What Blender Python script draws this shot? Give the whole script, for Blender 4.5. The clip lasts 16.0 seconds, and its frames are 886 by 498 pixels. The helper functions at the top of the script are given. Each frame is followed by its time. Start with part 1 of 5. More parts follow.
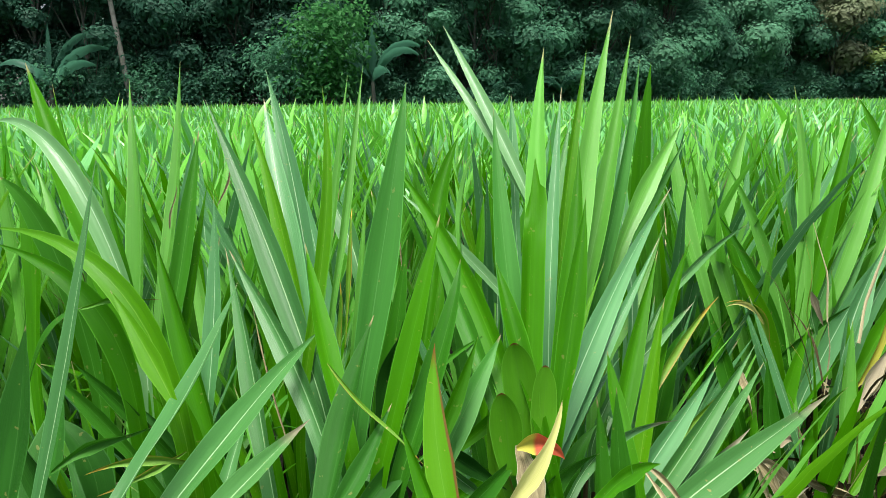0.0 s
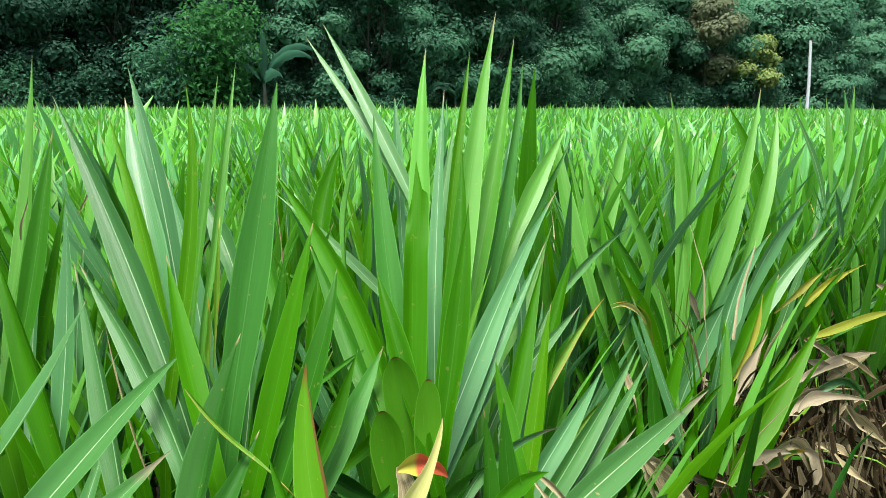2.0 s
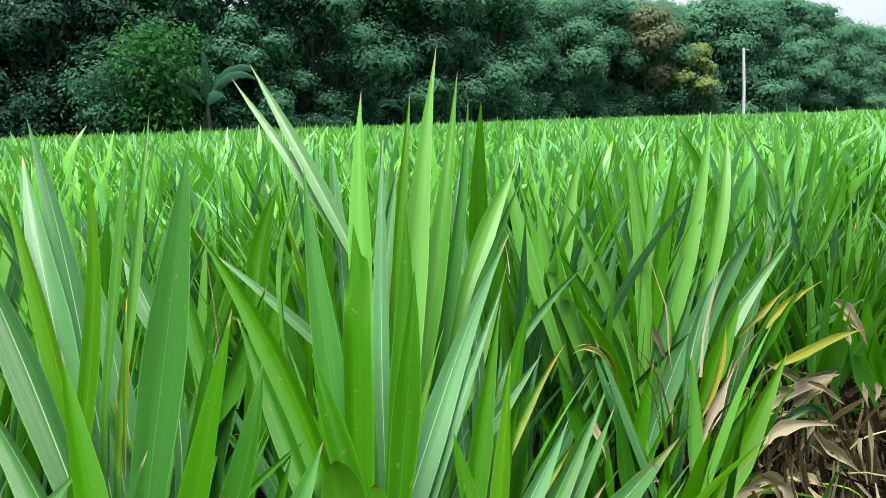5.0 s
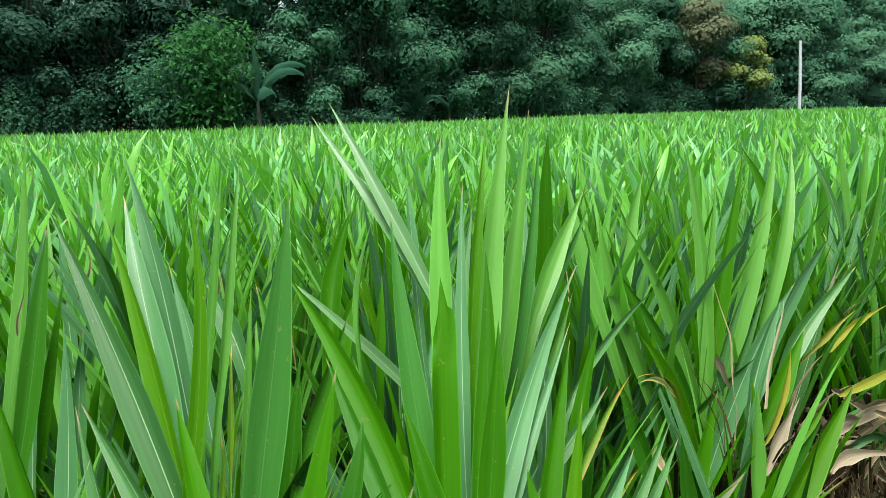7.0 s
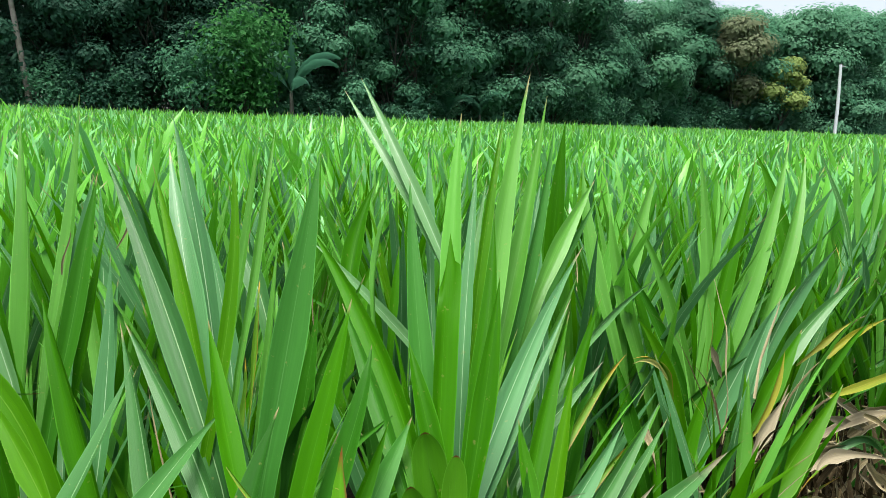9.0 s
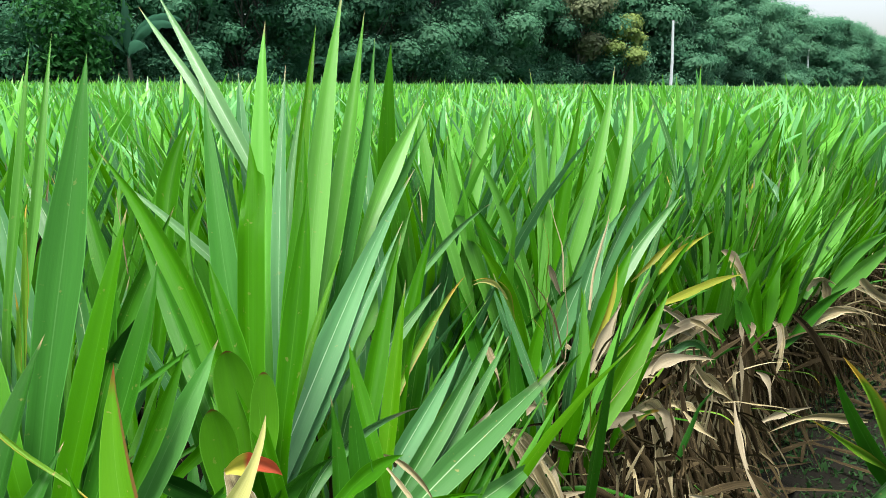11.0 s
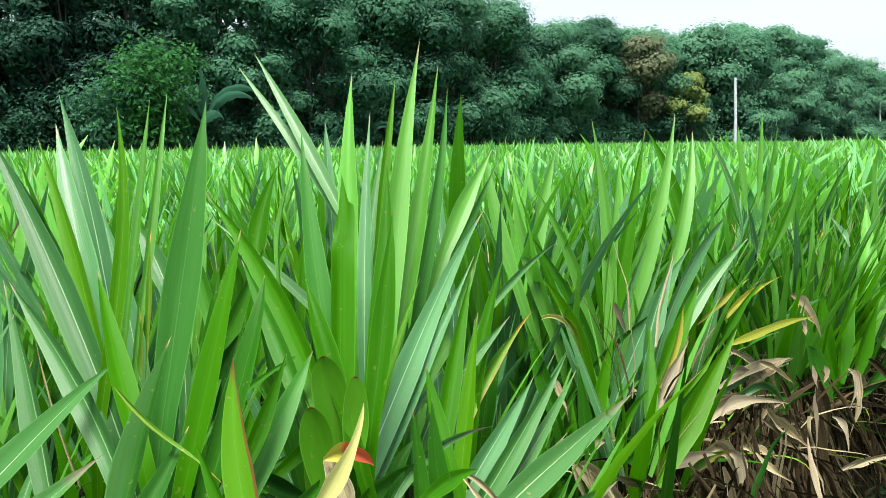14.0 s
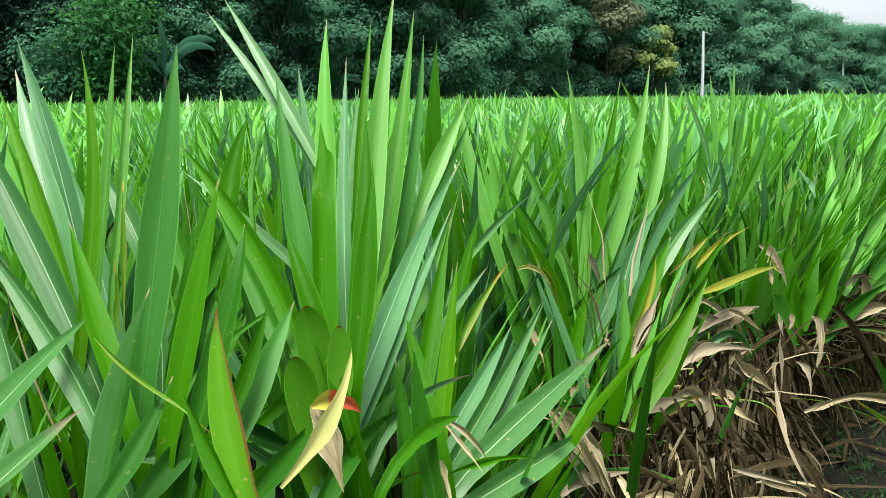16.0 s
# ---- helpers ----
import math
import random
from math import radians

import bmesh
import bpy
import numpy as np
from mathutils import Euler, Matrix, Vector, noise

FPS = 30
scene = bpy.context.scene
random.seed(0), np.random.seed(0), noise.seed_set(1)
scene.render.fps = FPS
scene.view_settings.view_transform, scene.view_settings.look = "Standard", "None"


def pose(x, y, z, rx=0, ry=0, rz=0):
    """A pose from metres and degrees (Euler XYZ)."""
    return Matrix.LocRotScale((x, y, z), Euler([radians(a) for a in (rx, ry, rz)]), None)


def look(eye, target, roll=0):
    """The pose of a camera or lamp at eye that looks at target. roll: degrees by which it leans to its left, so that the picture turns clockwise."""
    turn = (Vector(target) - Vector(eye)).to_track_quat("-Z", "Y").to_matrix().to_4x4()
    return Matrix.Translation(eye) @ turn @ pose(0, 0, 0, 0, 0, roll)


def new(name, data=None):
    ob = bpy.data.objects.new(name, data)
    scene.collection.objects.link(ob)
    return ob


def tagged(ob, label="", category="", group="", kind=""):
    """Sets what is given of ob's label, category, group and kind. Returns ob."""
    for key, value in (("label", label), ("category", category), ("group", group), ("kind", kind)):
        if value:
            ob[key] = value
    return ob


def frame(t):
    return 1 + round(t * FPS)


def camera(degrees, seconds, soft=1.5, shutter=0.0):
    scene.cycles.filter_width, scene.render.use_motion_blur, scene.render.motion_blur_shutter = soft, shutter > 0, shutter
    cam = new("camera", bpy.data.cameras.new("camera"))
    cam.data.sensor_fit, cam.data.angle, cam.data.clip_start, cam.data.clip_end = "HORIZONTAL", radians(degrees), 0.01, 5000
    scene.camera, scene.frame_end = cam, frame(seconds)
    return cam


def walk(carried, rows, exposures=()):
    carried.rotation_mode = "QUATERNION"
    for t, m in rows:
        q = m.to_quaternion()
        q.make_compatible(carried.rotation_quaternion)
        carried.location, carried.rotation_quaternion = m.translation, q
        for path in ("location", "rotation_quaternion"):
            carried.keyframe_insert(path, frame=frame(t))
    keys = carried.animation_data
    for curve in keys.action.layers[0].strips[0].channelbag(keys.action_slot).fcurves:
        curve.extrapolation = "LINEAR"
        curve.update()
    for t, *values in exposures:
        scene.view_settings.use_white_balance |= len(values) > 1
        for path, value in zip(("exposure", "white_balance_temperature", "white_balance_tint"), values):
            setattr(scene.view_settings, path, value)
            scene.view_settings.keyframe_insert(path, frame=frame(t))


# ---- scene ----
cam = camera(65.0, 16.0, soft=0.45)
PATH = [
    (0, (0.15, 0.172, 1.541), (0.1, 2.128, 1.124), -0.5),
    (0.5, (0.165, 0.175, 1.54), (0.221, 2.132, 1.13), -0.5),
    (1, (0.177, 0.198, 1.533), (0.306, 2.153, 1.133), -0.6),
    (1.5, (0.183, 0.198, 1.532), (0.371, 2.151, 1.142), -0.3),
    (2, (0.175, 0.217, 1.535), (0.417, 2.161, 1.132), 0.2),
    (2.5, (0.176, 0.218, 1.543), (0.412, 2.168, 1.164), -0.1),
    (3, (0.187, 0.241, 1.541), (0.471, 2.187, 1.177), -0.5),
    (3.5, (0.197, 0.247, 1.537), (0.521, 2.189, 1.18), -0.5),
    (4, (0.201, 0.245, 1.538), (0.548, 2.185, 1.197), -0.8),
    (4.2, (0.206, 0.262, 1.534), (0.573, 2.198, 1.194), -1.0),
    (6.3, (0.17, 0.35, 1.675), (0.513, 2.277, 1.264), -2.7),
    (6.5, (0.161, 0.329, 1.665), (0.468, 2.266, 1.273), -2.0),
    (7, (0.152, 0.311, 1.659), (0.401, 2.26, 1.283), -1.7),
    (7.5, (0.137, 0.299, 1.649), (0.324, 2.25, 1.249), -1.1),
    (8, (0.127, 0.26, 1.622), (0.075, 2.195, 1.121), -1.0),
    (8.5, (0.117, 0.242, 1.6), (0.111, 2.168, 1.06), 0.8),
    (9, (0.154, 0.208, 1.621), (0.343, 2.163, 1.246), 2.1),
    (9.5, (0.183, 0.224, 1.608), (0.606, 2.138, 1.212), 1.2),
    (9.7, (0.209, 0.25, 1.591), (0.723, 2.138, 1.177), 0.6),
    (11.8, (0.238, 0.224, 1.504), (0.807, 2.071, 0.986), 1.1),
    (12, (0.236, 0.229, 1.49), (0.815, 2.071, 0.967), 3.2),
    (12.5, (0.219, 0.221, 1.477), (0.717, 2.095, 0.987), 2.6),
    (13, (0.203, 0.209, 1.492), (0.609, 2.118, 1.05), -0.5),
    (13.5, (0.196, 0.194, 1.497), (0.634, 2.102, 1.089), 0.1),
    (14, (0.196, 0.153, 1.504), (0.591, 2.091, 1.206), -0.7),
    (14.5, (0.156, 0.132, 1.514), (0.476, 2.077, 1.177), 0.3),
    (15, (0.142, 0.172, 1.507), (0.453, 2.111, 1.132), 1.5),
    (15.5, (0.162, 0.16, 1.509), (0.618, 2.069, 1.125), 1.4),
    (16, (0.18, 0.163, 1.494), (0.655, 2.058, 1.069), -0.6),
]
walk(cam, [(t, look(eye, target, roll)) for t, eye, target, roll in PATH],
     exposures=((0.0, 2.04), (4.0, 2.02), (6.5, 1.83), (8.0, 1.84), (9.5, 1.90), (12.0, 2.13), (13.2, 2.16), (14.5, 2.00), (16.0, 1.97)))

# ---- light: a bright overcast sky ----
world = bpy.data.worlds.new("overcast")
scene.world = world
world.use_nodes = True
wn = world.node_tree.nodes
sky = wn.new("ShaderNodeTexSky")
sky.sky_type, sky.sun_disc = "NISHITA", False
sky.sun_elevation, sky.sun_rotation = radians(80), radians(206)
sky.air_density, sky.dust_density, sky.ozone_density = 1.0, 3.0, 1.5
pale = wn.new("ShaderNodeHueSaturation")
pale.inputs["Saturation"].default_value = 0.5
world.node_tree.links.new(sky.outputs[0], pale.inputs["Color"])
world.node_tree.links.new(pale.outputs[0], wn["Background"].inputs[0])
wn["Background"].inputs[1].default_value = 0.070
sun = new("sun", bpy.data.lights.new("sun", "SUN"))
sun.data.energy, sun.data.angle, sun.data.color = 2.4, radians(26), (1.0, 0.97, 0.92)
sun.matrix_world = look((0, 0, 0), (0.44 * math.cos(radians(80)), 0.90 * math.cos(radians(80)), -math.sin(radians(80))))


# ---- materials ----
class Nodes:
    """A small helper to write node materials in few lines."""

    def __init__(self, name):
        self.mat = bpy.data.materials.new(name)
        self.mat.use_nodes = True
        self.tree = self.mat.node_tree
        self.shader = self.tree.nodes["Principled BSDF"]
        self.out = self.tree.nodes["Material Output"]

    def add(self, kind, **values):
        node = self.tree.nodes.new("ShaderNode" + kind)
        for key, value in values.items():
            if key in ("data_type", "operation", "blend_type", "attribute_name", "noise_dimensions", "feature", "wave_type"):
                setattr(node, key, value)
            else:
                node.inputs[key.replace("_", " ")].default_value = value
        return node

    def link(self, a, b):
        self.tree.links.new(a, b)

    def ramp(self, source, stops):
        node = self.tree.nodes.new("ShaderNodeValToRGB")
        el = node.color_ramp.elements
        while len(el) < len(stops):
            el.new(0.5)
        for e, (pos, col) in zip(el, stops):
            e.position, e.color = pos, (*col, 1)
        self.link(source, node.inputs[0])
        return node.outputs[0]

    def mix(self, factor, a, b, blend="MIX"):
        node = self.tree.nodes.new("ShaderNodeMix")
        node.data_type, node.blend_type = "RGBA", blend
        for value, slot in ((factor, 0), (a, 6), (b, 7)):
            if hasattr(value, "is_output"):
                self.link(value, node.inputs[slot])
            else:
                node.inputs[slot].default_value = value if slot == 0 else (*value, 1)
        return node.outputs[2]

    def math(self, op, a, b=0.0, c=0.0):
        node = self.tree.nodes.new("ShaderNodeMath")
        node.operation = op
        for n, value in enumerate((a, b, c)):
            if hasattr(value, "is_output"):
                self.link(value, node.inputs[n])
            else:
                node.inputs[n].default_value = value
        return node.outputs[0]


def blade_material(name, low, high, rib, rough, through_light, tip=None, tip_from=0.8, islands=False, edge=None, spots=0.25, rib_share=0.3, gloss=0.28, grain=0.09, rib_width=0.028):
    """A strap leaf: two tones, fine lengthwise veins, a pale midrib, a little rot at the tip or on one edge; thin enough for light to pass."""
    n = Nodes(name)
    uv = n.add("UVMap").outputs[0]
    sep = n.add("SeparateXYZ")
    n.link(uv, sep.inputs[0])
    u, v = sep.outputs[0], sep.outputs[1]
    if islands:
        rnd = n.add("NewGeometry").outputs["Random Per Island"]
    else:
        rnd = n.add("ObjectInfo").outputs["Random"]
    geo = n.add("NewGeometry").outputs["Position"]
    big = n.add("TexNoise", Scale=5.0, Detail=2.0)
    n.link(geo, big.inputs["Vector"])
    tone = n.math("ADD", n.math("MULTIPLY", rnd, 0.7), n.math("MULTIPLY", big.outputs[0], 0.3))
    col = n.mix(tone, low, high)
    # fine veins and long streaks run along the blade
    shift = n.add("CombineXYZ")
    n.link(n.math("MULTIPLY", rnd, 40.0), shift.inputs[2])
    scaled = n.add("VectorMath", operation="MULTIPLY_ADD")
    scaled.inputs[1].default_value = (34.0, 1.6, 1.0)
    n.link(uv, scaled.inputs[0])
    n.link(shift.outputs[0], scaled.inputs[2])
    veins = n.add("TexNoise", Scale=1.0, Detail=3.0, Roughness=0.6)
    n.link(scaled.outputs[0], veins.inputs["Vector"])
    wide = n.add("VectorMath", operation="MULTIPLY_ADD")
    wide.inputs[1].default_value = (5.0, 3.0, 1.0)
    n.link(uv, wide.inputs[0])
    n.link(shift.outputs[0], wide.inputs[2])
    patch = n.add("TexNoise", Scale=1.0, Detail=2.0)
    n.link(wide.outputs[0], patch.inputs["Vector"])
    streak = n.add("MapRange", From_Min=0.35, From_Max=0.68)
    n.link(veins.outputs["Fac"], streak.inputs["Value"])
    col = n.mix(n.math("MULTIPLY", streak.outputs[0], grain), col, tuple(0.42 * c for c in low))
    light = n.add("MapRange", From_Min=0.48, From_Max=0.70)
    n.link(patch.outputs["Fac"], light.inputs["Value"])
    col = n.mix(n.math("MULTIPLY", light.outputs[0], 0.26), col, tuple(1.25 * c for c in high))
    # midrib and thin pale margins
    off = n.math("ABSOLUTE", n.math("SUBTRACT", u, 0.5))
    near = n.math("LESS_THAN", off, n.math("MULTIPLY_ADD", v, -0.93 * rib_width, rib_width))
    col = n.mix(n.math("MULTIPLY", near, rib_share), col, rib or low)
    col = n.mix(n.math("MULTIPLY", n.math("GREATER_THAN", off, 0.472), 0.5), col, tuple(min(0.6, 1.5 * c + 0.02) for c in high))
    # specks and small scars
    fine = n.add("TexNoise", Scale=105.0, Detail=3.0)
    n.link(geo, fine.inputs["Vector"])
    speck = n.math("MULTIPLY", n.math("GREATER_THAN", fine.outputs[0], 0.70), spots)
    col = n.mix(speck, col, (0.30, 0.24, 0.08))
    wob = n.math("MULTIPLY", n.math("SUBTRACT", big.outputs[0], 0.5), 0.35)
    if not tip:
        end = n.add("MapRange", From_Min=0.955, From_Max=0.985)
        n.link(n.math("ADD", v, n.math("MULTIPLY", n.math("SUBTRACT", rnd, 0.6), 0.05)), end.inputs["Value"])
        col = n.mix(n.math("MULTIPLY", end.outputs[0], 0.8), col, (0.32, 0.25, 0.13))
    if tip:
        far = n.add("MapRange", From_Min=tip_from, From_Max=tip_from + 0.07)
        n.link(n.math("ADD", v, wob), far.inputs["Value"])
        col = n.mix(far.outputs[0], col, tip)
    if edge:
        rim = n.add("MapRange", From_Min=0.84, From_Max=0.94)
        n.link(n.math("ADD", u, n.math("MULTIPLY", n.math("SUBTRACT", veins.outputs["Fac"], 0.5), 0.45)), rim.inputs["Value"])
        col = n.mix(rim.outputs[0], col, edge)
    n.link(col, n.shader.inputs["Base Color"])
    n.shader.inputs["Roughness"].default_value = rough
    n.shader.inputs["Specular IOR Level"].default_value = gloss
    bump = n.add("Bump", Strength=0.22, Distance=0.002)
    n.link(veins.outputs["Fac"], bump.inputs["Height"])
    n.link(bump.outputs[0], n.shader.inputs["Normal"])
    lit = n.add("BsdfTranslucent")
    n.link(n.mix(0.5, col, (0.09, 0.40, 0.002)) if through_light > 0.3 else col, lit.inputs["Color"])
    both = n.add("MixShader", Fac=through_light)
    n.link(n.shader.outputs[0], both.inputs[1])
    n.link(lit.outputs[0], both.inputs[2])
    n.link(both.outputs[0], n.out.inputs[0])
    return n.mat


VIVID = blade_material("leaf_vivid", (0.018, 0.104, 0.0005), (0.044, 0.190, 0.001), (0.10, 0.30, 0.02), 0.45, 0.36, gloss=0.10)
COOL = blade_material("leaf_cool", (0.033, 0.152, 0.018), (0.060, 0.226, 0.034), (0.14, 0.32, 0.09), 0.42, 0.30, gloss=0.16)
TORN = blade_material("leaf_torn", (0.018, 0.104, 0.0005), (0.044, 0.190, 0.001), (0.10, 0.30, 0.02), 0.45, 0.36, tip=(0.22, 0.40, 0.06), tip_from=0.992, gloss=0.10)
MID = blade_material("leaf_mid", (0.016, 0.096, 0.003), (0.032, 0.150, 0.005), (0.12, 0.30, 0.05), 0.42, 0.30, gloss=0.09)
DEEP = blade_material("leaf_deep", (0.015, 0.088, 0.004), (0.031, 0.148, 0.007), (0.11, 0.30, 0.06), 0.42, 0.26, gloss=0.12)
SOFT = blade_material("leaf_soft", (0.054, 0.195, 0.018), (0.112, 0.330, 0.042), (0.20, 0.42, 0.12), 0.40, 0.32, gloss=0.3)
FRESH = blade_material("leaf_fresh", (0.075, 0.280, 0.028), (0.145, 0.430, 0.062), (0.22, 0.46, 0.12), 0.40, 0.34, gloss=0.3)
# old low leaves, darkened further to carry the shade inside the tussocks
SHADE = blade_material("leaf_old_shaded", (0.009, 0.055, 0.005), (0.020, 0.095, 0.009), (0.05, 0.15, 0.03), 0.5, 0.18, gloss=0.08)
SILVER = blade_material("leaf_silver", (0.044, 0.160, 0.046), (0.080, 0.240, 0.080), (0.46, 0.64, 0.40), 0.38, 0.28, rib_share=0.6, gloss=0.4, rib_width=0.032)
# waxy leaves; the sky's shine on them is mixed into the pale colour
GLEAM = blade_material("leaf_gleam", (0.085, 0.215, 0.070), (0.150, 0.320, 0.120), (0.48, 0.64, 0.42), 0.36, 0.32, rib_share=0.6, gloss=0.4, rib_width=0.032)
PALE = blade_material("leaf_pale", (0.034, 0.136, 0.023), (0.062, 0.198, 0.043), (0.34, 0.52, 0.27), 0.42, 0.26, rib_share=0.7, gloss=0.34, rib_width=0.032)
# leaf_pale again in a shaded tone, for the left tussocks' blades
PALE_SHADED = blade_material("leaf_pale_shaded", (0.026, 0.112, 0.021), (0.050, 0.172, 0.038), (0.34, 0.52, 0.27), 0.42, 0.26, rib_share=0.7, gloss=0.34, rib_width=0.032)
LIME = blade_material("leaf_lime", (0.042, 0.165, 0.001), (0.072, 0.225, 0.003), (0.24, 0.46, 0.06), 0.42, 0.36, gloss=0.14)
SCORCH = blade_material("leaf_scorched", (0.052, 0.190, 0.003), (0.078, 0.235, 0.005), (0.14, 0.34, 0.04), 0.45, 0.32, tip=(0.15, 0.03, 0.010), tip_from=0.90, edge=(0.13, 0.055, 0.018), spots=0.6, gloss=0.14)
RUST = blade_material("leaf_rust_tip", (0.040, 0.175, 0.003), (0.066, 0.230, 0.006), (0.06, 0.19, 0.015), 0.45, 0.24, tip=(0.13, 0.05, 0.015), tip_from=0.84)
GREYTIP = blade_material("leaf_grey_tip", (0.038, 0.138, 0.029), (0.068, 0.20, 0.048), (0.44, 0.60, 0.34), 0.40, 0.24, tip=(0.175, 0.17, 0.10), tip_from=0.84, spots=0.6, rib_share=0.7, gloss=0.34, grain=0.2, rib_width=0.032)
YELLOW = blade_material("leaf_yellow", (0.33, 0.34, 0.07), (0.46, 0.45, 0.16), (0.5, 0.46, 0.2), 0.5, 0.25, spots=0.6, grain=0.3)
AMBER = blade_material("leaf_amber", (0.07, 0.20, 0.010), (0.13, 0.27, 0.015), (0.22, 0.28, 0.04), 0.5, 0.25, tip=(0.40, 0.27, 0.03), tip_from=0.76, edge=(0.26, 0.20, 0.03), spots=0.8)
GOLD = blade_material("leaf_gold", (0.14, 0.20, 0.012), (0.36, 0.31, 0.030), (0.42, 0.32, 0.06), 0.5, 0.28, tip=(0.36, 0.20, 0.02), tip_from=0.93, spots=0.8)
RED = blade_material("leaf_red", (0.40, 0.40, 0.04), (0.45, 0.40, 0.05), None, 0.45, 0.22, tip=(0.55, 0.095, 0.04), tip_from=0.34, spots=0.8)
DRY = blade_material("leaf_dry", (0.15, 0.118, 0.055), (0.55, 0.475, 0.28), (0.28, 0.24, 0.10), 0.8, 0.15, spots=0.8, gloss=0.08, grain=0.75)
BLEACH = blade_material("leaf_bleached", (0.17, 0.138, 0.080), (0.36, 0.315, 0.215), (0.20, 0.17, 0.10), 0.8, 0.15, spots=0.5, gloss=0.08, grain=0.45)
# brown dead leaves, taken near black to hold the shade between hanging strands
STRAW = blade_material("leaf_straw_shaded", (0.004, 0.003, 0.0016), (0.100, 0.075, 0.037), None, 0.85, 0.10, spots=0.5, gloss=0.05, grain=0.6)
FIELD = blade_material("field_leaf", (0.096, 0.345, 0.030), (0.158, 0.480, 0.056), (0.26, 0.52, 0.13), 0.38, 0.34, islands=True, spots=0.1)
FIELD_PALE = blade_material("field_leaf_pale", (0.104, 0.345, 0.088), (0.172, 0.455, 0.152), (0.42, 0.62, 0.34), 0.32, 0.26, islands=True, spots=0.1, rib_share=0.5, gloss=0.25)


def crown_material(name, low, high, rough=0.55):
    n = Nodes(name)
    rnd = n.add("NewGeometry").outputs["Random Per Island"]
    pos = n.add("NewGeometry").outputs["Position"]
    big = n.add("TexNoise", Scale=0.55, Detail=3.0)
    n.link(pos, big.inputs["Vector"])
    tone = n.math("ADD", n.math("MULTIPLY", rnd, 0.35), n.math("MULTIPLY", big.outputs[0], 0.65))
    col = n.mix(tone, low, high)
    n.link(col, n.shader.inputs["Base Color"])
    n.shader.inputs["Roughness"].default_value = rough
    n.shader.inputs["Specular IOR Level"].default_value = 0.12
    lit = n.add("BsdfTranslucent")
    n.link(col, lit.inputs["Color"])
    both = n.add("MixShader", Fac=0.5)
    n.link(n.shader.outputs[0], both.inputs[1])
    n.link(lit.outputs[0], both.inputs[2])
    n.link(both.outputs[0], n.out.inputs[0])
    return n.mat


def rough_material(name, a, b, c, scale, bump=0.3, rough=0.85, dist=0.02):
    n = Nodes(name)
    pos = n.add("NewGeometry").outputs["Position"]
    big = n.add("TexNoise", Scale=scale, Detail=5.0, Roughness=0.65)
    fine = n.add("TexNoise", Scale=scale * 9, Detail=4.0, Roughness=0.7)
    n.link(pos, big.inputs["Vector"])
    n.link(pos, fine.inputs["Vector"])
    col = n.ramp(big.outputs[0], ((0.3, a), (0.5, b), (0.72, c)))
    col = n.mix(n.math("MULTIPLY", fine.outputs[0], 0.6), col, tuple(0.45 * v for v in a))
    n.link(col, n.shader.inputs["Base Color"])
    n.shader.inputs["Roughness"].default_value = rough
    n.shader.inputs["Specular IOR Level"].default_value = 0.12
    bmp = n.add("Bump", Strength=bump, Distance=dist)
    n.link(fine.outputs[0], bmp.inputs["Height"])
    n.link(bmp.outputs[0], n.shader.inputs["Normal"])
    return n.mat


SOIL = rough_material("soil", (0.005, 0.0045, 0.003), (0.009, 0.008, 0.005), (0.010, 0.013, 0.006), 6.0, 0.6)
BARK = rough_material("bark", (0.045, 0.050, 0.040), (0.080, 0.086, 0.068), (0.120, 0.125, 0.100), 5.0, 0.5)
PALE_BARK = rough_material("pale_bark", (0.16, 0.15, 0.12), (0.28, 0.27, 0.23), (0.38, 0.37, 0.33), 3.0, 0.4)
CONCRETE = rough_material("concrete", (0.78, 0.85, 0.86), (0.84, 0.90, 0.90), (0.86, 0.92, 0.92), 2.0, 0.2)
STEEL = rough_material("galvanised_steel", (0.30, 0.31, 0.32), (0.36, 0.37, 0.38), (0.42, 0.42, 0.43), 8.0, 0.1, 0.45)
# dark, mid and the palest blue-green crowns are lightened to include distance haze
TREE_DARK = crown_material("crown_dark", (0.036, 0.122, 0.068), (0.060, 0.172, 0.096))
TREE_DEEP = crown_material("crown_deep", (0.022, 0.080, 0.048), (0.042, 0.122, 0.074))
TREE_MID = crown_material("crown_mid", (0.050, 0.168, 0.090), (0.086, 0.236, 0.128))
TREE_HAZE = crown_material("crown_haze", (0.076, 0.218, 0.120), (0.118, 0.285, 0.160))
TREE_FRESH = crown_material("crown_fresh", (0.018, 0.105, 0.026), (0.060, 0.215, 0.056))
TREE_BROWN = crown_material("crown_brown", (0.125, 0.175, 0.095), (0.200, 0.222, 0.120))
TREE_GOLD = crown_material("crown_gold", (0.15, 0.24, 0.065), (0.30, 0.38, 0.12))
FROND = crown_material("frond", (0.022, 0.090, 0.055), (0.055, 0.155, 0.095), 0.45)
WEED = crown_material("weed", (0.014, 0.048, 0.014), (0.045, 0.115, 0.034))


